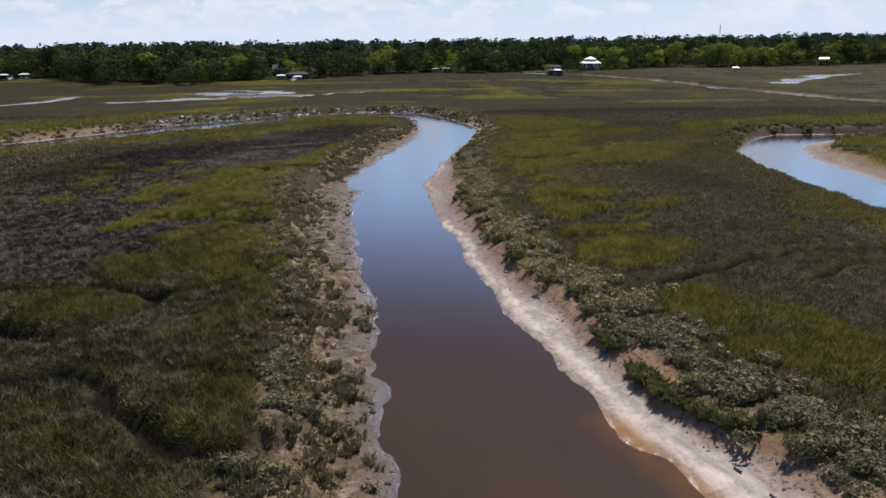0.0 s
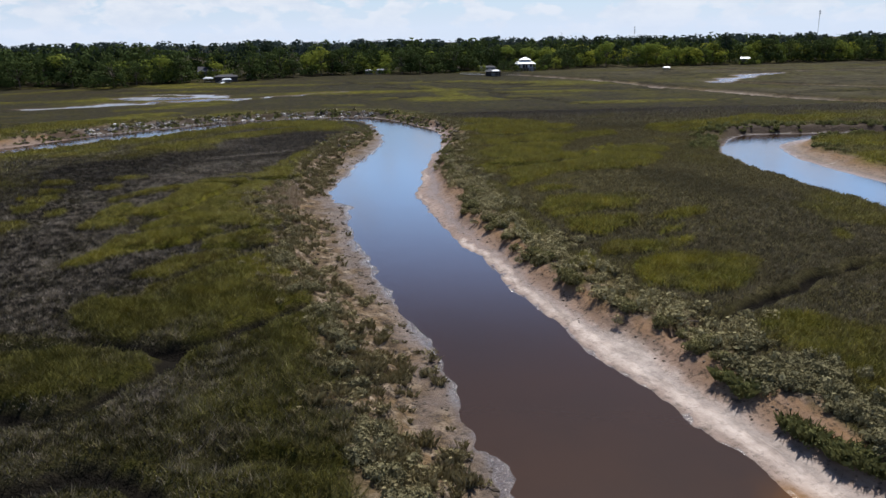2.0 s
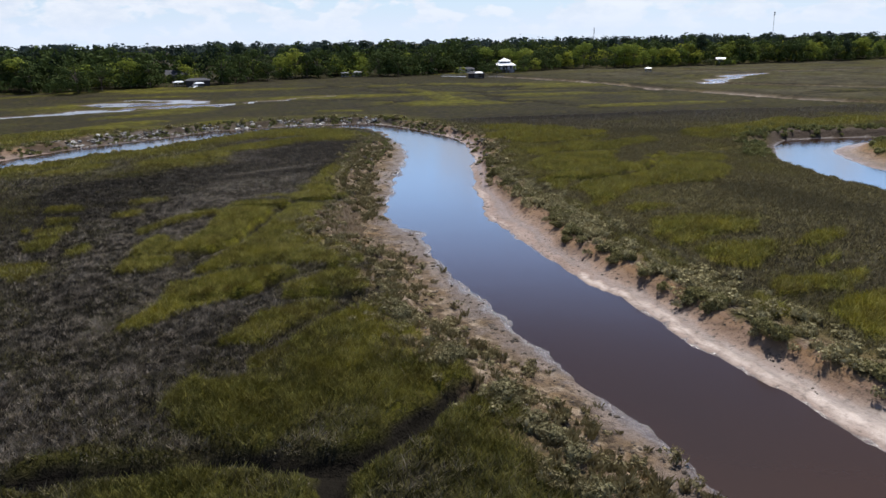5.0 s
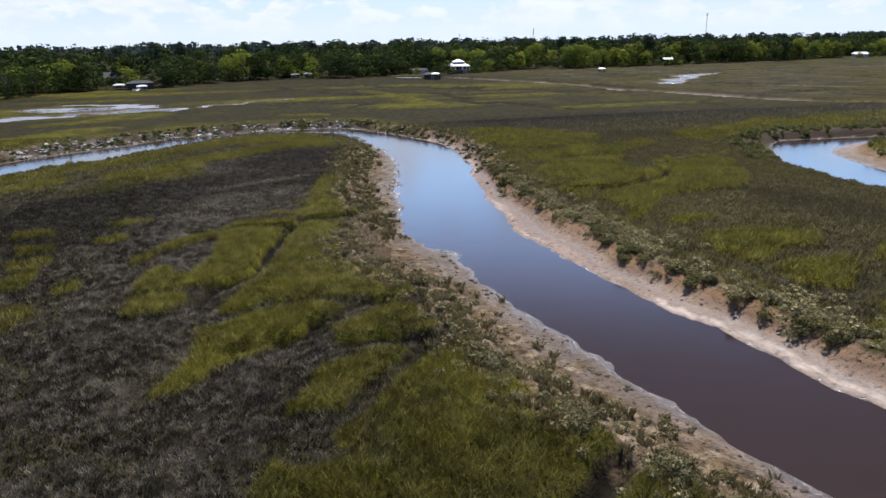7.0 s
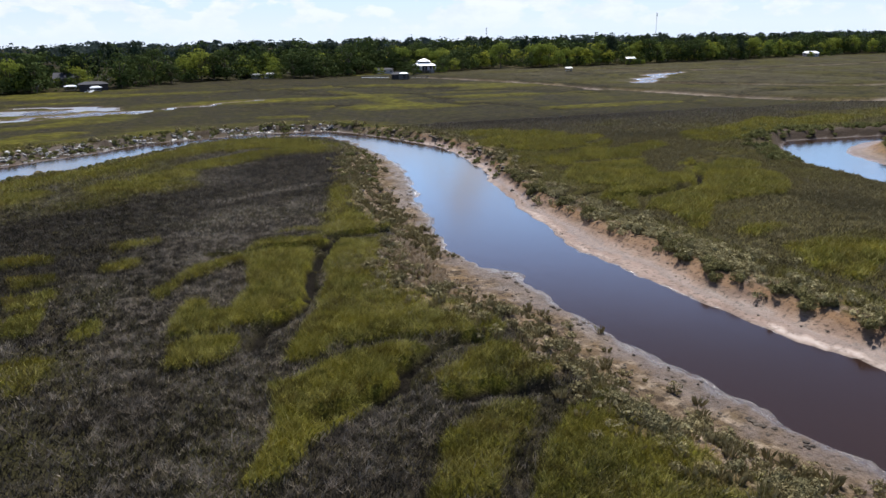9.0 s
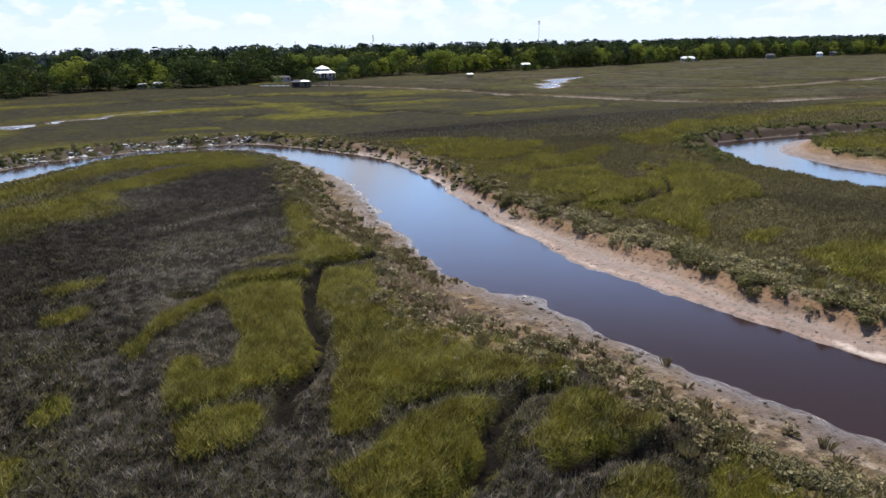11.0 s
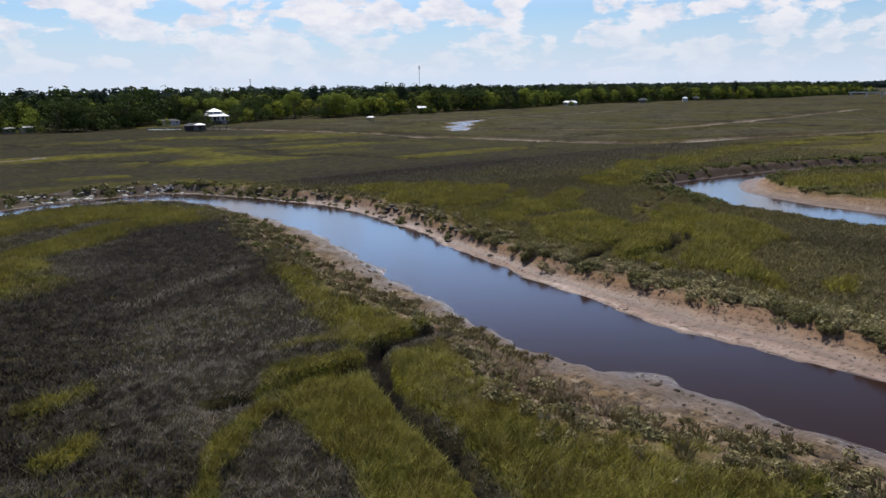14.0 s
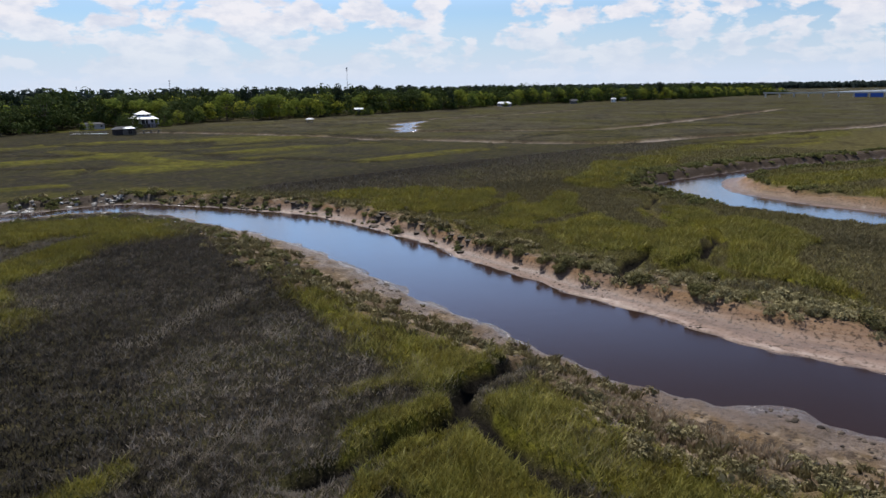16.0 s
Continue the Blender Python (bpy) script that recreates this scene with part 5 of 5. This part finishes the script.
stuff_clumps("bank_shrubs", "grey-green bushes on the far bends of the creek", bank_spots(5200, (-115, 40, 135, 235), lambda x, y, r: (east_chance(x, y, r) + west_chance(x, y, r)) * np.where(y > 196, 0.45, 1.0), 4), FAR_TUFTS, LEAF_BROWN, (0.55, 1.2), 4)
stuff_clumps("bank_shrubs", "brown-green clumps along the side creek", bank_spots(13000, (48, 200, 85, 175), loop_chance, 5), FAR_TUFTS, LEAF_TALL, (0.6, 1.25), 5)


stuff_clumps("bank_tufts", "dark tussocks slumping down the far mud bank", bank_spots(12000, (-120, 10, 150, 236), lambda x, y, rim: 0.75 * (rim < 0.8) * (rim > -5) * smooth(0.44, 0.54, fbm(x, y, 2.4, 3, 98)), 7), FAR_TUFTS, LEAF_TALL, (0.35, 0.9), 7)


# ---------- buildings, docks and masts along the wood's edge ----------
WHITE_METAL = plain("white_metal_roof", (0.62, 0.63, 0.65), 0.45, spread=0.08, scale=1.5)
DULL_METAL = plain("dull_metal_roof", (0.19, 0.195, 0.205), 0.6, spread=0.12, scale=1.5)
PALE_WALL = plain("pale_lilac_siding", (0.40, 0.385, 0.44), 0.7, spread=0.1, scale=2.0)
DARK_WOOD = plain("dark_weathered_timber", (0.035, 0.032, 0.034), 0.85, scale=4.0)
GREY_WOOD = plain("grey_weathered_timber", (0.15, 0.145, 0.14), 0.85, scale=4.0)
GREY_ROOF = plain("grey_shingle_roof", (0.055, 0.055, 0.062), 0.9, scale=3.0)
STEEL = plain("galvanised_steel", (0.16, 0.165, 0.18), 0.5, 0.6, 0.15, 2.0)
BLUE_SHEET = plain("blue_sheeting", (0.03, 0.10, 0.42), 0.5, spread=0.15, scale=0.5)
CONCRETE = plain("pale_concrete", (0.48, 0.47, 0.45), 0.85, spread=0.12, scale=1.0)
glass = Mat("window_glass", 0.06, spec=0.6)
glass.color((0.02, 0.025, 0.03))
GLASS = glass.m


def box(x0, x1, y0, y1, z0, z1, bm=None):
    bm = bm or bmesh.new()
    v = [bm.verts.new(p) for p in ((x0, y0, z0), (x1, y0, z0), (x1, y1, z0), (x0, y1, z0), (x0, y0, z1), (x1, y0, z1), (x1, y1, z1), (x0, y1, z1))]
    for f in ((0, 3, 2, 1), (4, 5, 6, 7), (0, 1, 5, 4), (1, 2, 6, 5), (2, 3, 7, 6), (3, 0, 4, 7)):
        bm.faces.new([v[k] for k in f])
    return bm


def hip_roof(w, d, z, h, inset, thick=0.15):
    """A hip roof over w by d metres; inset: how far the ridge stays from the ends, in x and y."""
    bm = bmesh.new()
    ix, iy = inset
    a = [bm.verts.new(p) for p in ((-w / 2, -d / 2, z - thick), (w / 2, -d / 2, z - thick), (w / 2, d / 2, z - thick), (-w / 2, d / 2, z - thick))]
    b = [bm.verts.new((v.co.x, v.co.y, z)) for v in a]
    c = [bm.verts.new(p) for p in ((-w / 2 + ix, -d / 2 + iy, z + h), (w / 2 - ix, -d / 2 + iy, z + h), (w / 2 - ix, d / 2 - iy, z + h), (-w / 2 + ix, d / 2 - iy, z + h))]
    bm.faces.new(a[::-1])
    bm.faces.new(c)
    for k in range(4):
        j = (k + 1) % 4
        bm.faces.new((a[k], a[j], b[j], b[k]))
        bm.faces.new((b[k], b[j], c[j], c[k]))
    return bm


def gable_roof(w, d, z, h, over=0.4, thick=0.18):
    bm = bmesh.new()
    for side in (-1, 1):
        y = side * (d / 2 + over)
        x0, x1 = -w / 2 - over, w / 2 + over
        p = [(x0, y, z), (x1, y, z), (x1, 0, z + h), (x0, 0, z + h)]
        lo = [bm.verts.new(q) for q in p]
        hi = [bm.verts.new((q[0], q[1], q[2] + thick)) for q in p]
        bm.faces.new(lo[::-1])
        bm.faces.new(hi)
        for k in range(4):
            bm.faces.new((lo[k], lo[(k + 1) % 4], hi[(k + 1) % 4], hi[k]))
    bmesh.ops.recalc_face_normals(bm, faces=bm.faces)
    return bm


def pane(x, y, z, w, h, parent):
    """A window with frame and glass, facing -y."""
    win = part("window", box(x - w / 2 - 0.1, x + w / 2 + 0.1, y - 0.05, y + 0.02, z - 0.1, z + h + 0.1), WHITE_METAL, parent)
    part("glass", box(x - w / 2, x + w / 2, y - 0.07, y - 0.053, z, z + h), GLASS, win, "dark window glass")


def thing(name, label, category, x, y, turn=0.0, z=None):
    ob = tagged(new(name), label, category)
    ob.matrix_world = pose(x, y, ground_z(x, y) if z is None else z, 0, 0, turn)
    return ob


def raised_house(x, y, turn):
    h = thing("raised_house", "two-storey raised house with white metal hip roofs", "house", x, y, turn)
    for px in np.linspace(-6.6, 6.6, 6):
        for py in (-5, 0, 5):
            part("pile", box(px - 0.2, px + 0.2, py - 0.2, py + 0.2, -0.4, 1.8), GREY_WOOD, h)
    part("floor_deck", box(-7.6, 7.6, -6.6, 6, 1.8, 2.05), GREY_WOOD, h, "grey timber porch deck")
    part("wall", box(-5.6, 5.6, -4.4, 5.2, 2.05, 4.9), PALE_WALL, h, "pale lilac siding")
    for px in np.linspace(-7.2, 7.2, 7):
        part("porch_post", box(px - 0.1, px + 0.1, -6.4, -6.2, 2.05, 4.55), WHITE_METAL, h)
    part("porch_roof", hip_roof(15.4, 13.4, 4.7, 1.5, (3.2, 2.9)), WHITE_METAL, h, "white metal porch roof")
    part("upper_wall", box(-3.6, 3.6, -3.0, 3.2, 5.6, 7.2), PALE_WALL, h)
    part("roof", hip_roof(8.6, 7.8, 7.2, 1.6, (3.9, 3.8)), WHITE_METAL, h, "white metal hip roof")
    for px in (-4.2, 4.2):
        pane(px, -4.42, 2.5, 1.5, 1.9, h)
    for px in (-2.4, 0, 2.4):
        pane(px, -3.02, 6.0, 1.1, 0.9, h)
    # the entry's shade is a thin dark panel on the wall, no recess
    part("doorway", box(-1.7, 1.7, -4.46, -4.41, 2.05, 4.5), DARK_WOOD, h, "flat dark panel for the shaded entry")
    for side in (-1, 1):
        part("lower_wall", box(side * 4.6 - 1.6, side * 4.6 + 1.6, -4.2, 4.6, -0.3, 1.79), PALE_WALL, h)
    part("stairs", joined_steps(9, -8.8), GREY_WOOD, h)
    return h


def joined_steps(n, y):
    bm = bmesh.new()
    for k in range(n):
        box(-1, 1, y + k * 0.28, y + k * 0.28 + 0.28, 0.2 * k, 0.2 * k + 0.06, bm)
    return bm


def cottage(x, y, turn, w, d, wall_h, roof_h, wall, roof, label, hip=True):
    h = thing("cottage", label, "house", x, y, turn)
    part("wall", box(-w / 2 + 0.4, w / 2 - 0.4, -d / 2 + 0.4, d / 2 - 0.4, -0.3, wall_h), wall, h)
    part("roof", hip_roof(w, d, wall_h, roof_h, (d / 2 * 0.6, d / 2)) if hip else gable_roof(w, d, wall_h, roof_h), roof, h)
    n = max(2, int(w / 3.2))
    for k in range(n):
        pane(-w / 2 + w * (k + 0.5) / n, -d / 2 + 0.39, wall_h * 0.4, 1.1, wall_h * 0.38, h)
    return h


def pavilion(x, y, turn, w, d, h, label, roof=None):
    p = thing("dock_pavilion", label, "dock shelter", x, y, turn, 0.0)
    z = 1.2
    for px in (-w / 2 + 0.3, w / 2 - 0.3):
        for py in (-d / 2 + 0.3, d / 2 - 0.3):
            part("post", box(px - 0.1, px + 0.1, py - 0.1, py + 0.1, -1.2, z + h), GREY_WOOD, p)
    part("deck", box(-w / 2, w / 2, -d / 2, d / 2, z - 0.15, z), GREY_WOOD, p)
    part("roof", hip_roof(w + 0.8, d + 0.8, z + h, 0.55, (w * 0.3, d * 0.4)), roof or WHITE_METAL, p, "white metal roof")
    for py in (-d / 2 + 0.1, d / 2 - 0.1):
        part("rail", box(-w / 2, w / 2, py - 0.04, py + 0.04, z + 0.95, z + 1.03), GREY_WOOD, p)
    return p


def pier(x0, y0, x1, y1, label, material=None, z=1.3):
    """A plank walk on posts from one place to another."""
    length, turn = math.hypot(x1 - x0, y1 - y0), math.degrees(math.atan2(y1 - y0, x1 - x0))
    p = thing("pier", label, "pier", x0, y0, turn, 0.0)
    for k in range(int(length / 3) + 1):
        for s in (-0.75, 0.75):
            part("post", box(3 * k - 0.1, 3 * k + 0.1, s - 0.1, s + 0.1, -1.4, z + 0.9), GREY_WOOD, p)
    part("walkway", box(0, length, -0.8, 0.8, z - 0.12, z), material or GREY_WOOD, p)
    for s in (-0.75, 0.75):
        part("rail", box(0, length, s - 0.05, s + 0.05, z + 0.82, z + 0.92), GREY_WOOD, p)
    return p


def boat_shed(x, y, turn, w, d, h, label, roof):
    b = thing("boat_shed", label, "boat shed", x, y, turn, 0.0)
    for px in np.linspace(-w / 2 + 0.3, w / 2 - 0.3, 4):
        for py in (-d / 2 + 0.3, d / 2 - 0.3):
            part("post", box(px - 0.15, px + 0.15, py - 0.15, py + 0.15, -1.4, 0.7), GREY_WOOD, b)
    part("wall", box(-w / 2, w / 2, -d / 2, d / 2, 0.5, h), DARK_WOOD, b, "dark weathered plank walls")
    part("roof", hip_roof(w + 1, d + 1, h, 1.0, (w * 0.25, d * 0.45)), roof, b)
    part("door", box(-1.1, 1.1, -d / 2 - 0.06, -d / 2 - 0.004, 0.6, 2.7), GREY_WOOD, b)
    return b


def gangway(x, y, turn, length, label):
    g = thing("gangway", label, "gangway", x, y, turn, 0.2)
    bm = bmesh.new()
    box(-0.6, 0.6, 0, length, 0, 0.12, bm)
    ob = part("ramp", bm, WHITE_METAL, g)
    ob.matrix_local = pose(0, 0, 0, 14, 0, 0)
    for s in (-0.6, 0.6):
        rail = part("rail", box(s - 0.04, s + 0.04, 0, length, 0.9, 1.0), WHITE_METAL, g)
        rail.matrix_local = pose(0, 0, 0, 14, 0, 0)
    return g


raised_house(91, 458, -10).scale = (0.86, 0.86, 0.94)
cottage(68, 463, -6, 11, 6, 2.3, 0.8, PALE_WALL, GREY_ROOF, "long low pale house with a dark roof")
boat_shed(61.5, 406, -8, 8, 6, 3.2, "dark timber boat shed on posts at the creek head", GREY_ROOF)
pavilion(62, 401, -8, 3.6, 3, 2.4, "small dock shelter with a white metal roof")
pier(46, 424, 57, 412, "pale plank pier leading to the dock", WHITE_METAL)
pier(66, 404, 76, 402, "grey plank pier beside the boat shed")
pavilion(169, 425, -20, 3.4, 2.8, 1.5, "lone dock shelter with a flat white roof")
cottage(252, 488, -22, 5.6, 4.5, 3.8, 1.1, DARK_WOOD, WHITE_METAL, "pale house with a white gabled metal roof", False)
cottage(460, 532, -40, 10, 6, 2.8, 1.2, PALE_WALL, WHITE_METAL, "low house with a white hip roof")
cottage(469, 542, -40, 13, 7, 2.8, 1.4, PALE_WALL, WHITE_METAL, "low house with a white hip roof")
cottage(577, 538, -45, 9, 7, 3.2, 1.6, GREY_WOOD, GREY_ROOF, "grey house half hidden among trees")
cottage(640, 530, -48, 6, 5, 3.4, 1.3, WHITE_METAL, WHITE_METAL, "small white house at the wood edge")
cottage(684, 545, -48, 8, 6, 3.0, 1.5, GREY_WOOD, GREY_ROOF, "grey house half hidden among trees")
cottage(-6, 452, 4, 5, 5, 2.2, 0.5, PALE_WALL, DULL_METAL, "small cottage with a white roof under trees")
cottage(1, 453, 4, 6, 5, 2.3, 0.5, PALE_WALL, DULL_METAL, "small cottage with a white roof under trees")
cottage(-94, 425, 10, 11, 9, 3.4, 2.6, GREY_WOOD, GREY_ROOF, "grey shingled house behind the dock", False)
pavilion(-89, 396, 10, 4.4, 3.6, 1.7, "dock shelter with a white hip roof")
boat_shed(-80, 396, 10, 11, 6, 3.6, "long dark boat shed on posts", GREY_ROOF)
pavilion(-78, 386, 10, 4, 2.6, 1.4, "small boat lift with a white canopy")
gangway(-81, 379, -25, 5.5, "white metal gangway sloping to the mud")
pavilion(-259, 427, 25, 5, 4, 2.6, "dock shelter with a white roof")
pavilion(-250, 433, 25, 5, 4, 2.6, "dock shelter with a white roof")
gangway(-257.5, 425, -10, 7, "white metal gangway sloping to the mud")
gangway(-251, 429, -10, 7, "white metal gangway sloping to the mud")
for kind, k, x, y, s in (("dark", 1, 73, 434, 0.6), ("dark", 0, 79, 440, 0.5), ("light", 2, 97, 474, 1.05), ("dark", 2, 108, 470, 0.75), ("light", 0, -88, 412, 0.75), ("dark", 3, 57, 470, 0.7), ("light", 1, 262, 500, 0.9), ("dark", 0, 104, 462, 0.62), ("light", 3, 113, 466, 0.6), ("dark", 2, 80, 452, 0.42), ("dark", 1, 120, 470, 0.7), ("light", 2, 84, 476, 1.1)):
    plant_tree(kind, k, pose(x, y, ground_z(x, y), 0, 0, 40 * k) @ Matrix.Diagonal((s * 1.15, s * 1.15, s, 1)))


# bushes that half hide the houses
for hx, hy, half in ((252, 483, 9), (-94, 417, 8), (-2, 447, 9), (465, 530, 12), (575, 532, 5), (684, 539, 5), (103, 455, 6), (63, 456, 5), (82, 449, 3), (252, 481, 7)):
    for k in range(int(half * 0.9)):
        x, y = hx + wr.uniform(-half, half), hy + wr.uniform(-3, 2)
        q = wr.uniform(0.18, 0.34)
        plant_tree(wr.choice(("dark", "light")), wr.randrange(4), pose(x, y, ground_z(x, y), 0, 0, wr.uniform(0, 360)) @ Matrix.Diagonal((q, q, q, 1)))


def mast(x, y, tall, wide, platforms, label):
    """A lattice mast: three legs, rungs and antenna rings."""
    m = thing("radio_mast", label, "mast", x, y)
    for k in range(3):
        a = k * 2.094
        part("leg", bm_tube(math.cos(a) * wide, math.sin(a) * wide, 0, math.cos(a) * wide * 0.4, math.sin(a) * wide * 0.4, tall, 0.11), STEEL, m)
    for k in range(1, int(tall / 5)):
        q = wide * (1 - 0.6 * 5 * k / tall)
        part("rung", box(-q, q, -0.1, 0.1, 5 * k - 0.1, 5 * k + 0.1), STEEL, m)
    for z in platforms:
        part("antenna", box(-1.0, 1.0, -0.8, 0.8, z - 0.7, z + 0.7), STEEL, m, "ring of panel antennas")
    return m


def bm_tube(x0, y0, z0, x1, y1, z1, r):
    bm = bmesh.new()
    ring = [[bm.verts.new((x + r * math.cos(k * 1.0472), y + r * math.sin(k * 1.0472), z)) for k in range(6)] for x, y, z in ((x0, y0, z0), (x1, y1, z1))]
    for k in range(6):
        bm.faces.new((ring[0][k], ring[0][(k + 1) % 6], ring[1][(k + 1) % 6], ring[1][k]))
    bm.faces.new(ring[1])
    bm.faces.new(ring[0][::-1])
    return bm


mast(491, 1322, 36, 1.6, (26.5, 31, 35.5), "short steel mast with three antenna rings")
mast(688, 1076, 53, 0.7, (48.5, 51.5), "tall slender steel mast with antennas at its top")
mast(456, 1688, 30, 1.8, (29,), "distant steel mast with one antenna ring")

bridge = thing("road_bridge", "low road bridge with blue sheeting hung under the deck", "bridge", 940, 422, -75, 0.0)
part("deck", box(-60, 340, -5, 5, 5.4, 6.3), CONCRETE, bridge)
part("parapet", box(-60, 340, -5.2, -4.95, 6.3, 7.2), CONCRETE, bridge, "pale parapet")
for k in range(24):
    part("pier", box(-58 + 17 * k, -56.6 + 17 * k, -4, 4, -1.8, 5.4), CONCRETE, bridge)
for k in range(8):
    part("sheeting", box(46 + 17 * k, 59.5 + 17 * k, -5.3, -5.22, -1.0, 5.3), BLUE_SHEET, bridge, "blue plastic sheeting")

# driftwood on the sand
LOG = plain("driftwood_grey", (0.10, 0.08, 0.065), 0.9)
for k, (x, y, a, n) in enumerate(((15, 32.6, 20, 0.5), (17, 32.1, 160, 0.7), (15.9, 30.3, 10, 0.5), (12.2, 57.1, 60, 1.4), (-7.4, 33.2, 15, 1.2))):
    bm = bm_tube(0, 0, 0, 0.05, 0.02, n, 0.06)
    bmesh.ops.transform(bm, matrix=pose(0, 0, 0.05, 88, 0, 0), verts=bm.verts)
    ob = part("driftwood", bm, LOG)
    ob.matrix_world = pose(x, y, ground_z(x, y), 0, 0, a)
    tagged(ob, "short dark piece of driftwood on the mud", "driftwood")


# ---------- clods and crumbs of mud ----------
CLOD = Mat("mud_clod", 0.8)
CLOD.color(CLOD.mix(CLOD.island(), (0.022, 0.016, 0.011), (0.090, 0.066, 0.046)))
PALE_CLOD = Mat("pale_mud_block", 0.55)
PALE_CLOD.color(PALE_CLOD.mix(PALE_CLOD.island(), (0.03, 0.027, 0.024), (0.46, 0.43, 0.40)))


def lump(seed):
    """A broken lump of mud about 1 m across, half sunk."""
    r = random.Random(seed)
    bm = bmesh.new()
    bmesh.ops.create_icosphere(bm, subdivisions=1, radius=0.5)
    for v in bm.verts:
        v.co *= r.uniform(0.65, 1.25)
        v.co.z *= 0.6
    bm.verts.index_update()
    out = np.array([v.co[:] for v in bm.verts]), np.array([[v.index for v in f.verts] for f in bm.faces])
    bm.free()
    return out


LUMPS = [lump(500 + k) for k in range(6)]


def mud_chance(lo, hi, dense):
    def chance(x, y, rim):
        mud, tone = at_ground(gmud, x, y), smooth(0.4, 0.62, fbm(x, y, 1.8, 3, 95))
        return dense * mud * tone * (rim < lo) * (rim > hi)
    return chance


stuff_clumps("mud_clods", "dark crumbs and clods of mud on the bank", bank_spots(9000, (-24, -2, 26, 150), mud_chance(0.2, -9, 0.6), 21), LUMPS, CLOD.m, (0.06, 0.34), 21)
stuff_clumps("mud_clods", "dark crumbs and clods of mud on the bank", bank_spots(9000, (-4, 24, 26, 150), mud_chance(0.2, -3.2, 0.5), 22), LUMPS, CLOD.m, (0.07, 0.28), 22)
stuff_clumps("mud_blocks", "pale slumped blocks of wet mud below the bank", bank_spots(12000, (-120, -6, 196, 235), mud_chance(0.4, -7, 0.9), 23), LUMPS, PALE_CLOD.m, (0.35, 1.2), 23)
stuff_clumps("mud_clods", "dark clods of turf slumped from the bank", bank_spots(12000, (-120, 12, 140, 235), mud_chance(0.6, -5, 0.7), 24), LUMPS, CLOD.m, (0.3, 1.3), 24)


def tideline(x, y, rim):
    lane = at_ground(glane, x, y)
    return 0.9 * (lane > 0.005) * (lane < 0.16) * (at_ground(geast, x, y) < 0.5) * smooth(0.50, 0.58, fbm(x, y, 3.2, 3, 96))


stuff_clumps("mud_clods", "dark wet clods of mud along the waterline", bank_spots(11000, (-24, -2, 26, 150), tideline, 25), LUMPS, CLOD.m, (0.08, 0.5), 25)



def reed_patch(x, y, rim):
    return np.exp(-(np.hypot((x + 22.0) / 2.2, (y - 109.5) / 6.5)) ** 4)


stuff_clumps("dead_reeds", "flattened pinkish straw of dead reeds on the bank", bank_spots(620, (-26, -18, 102, 118), reed_patch, 27), TUFTS, LEAF_STRAW, (0.4, 0.85), 27)
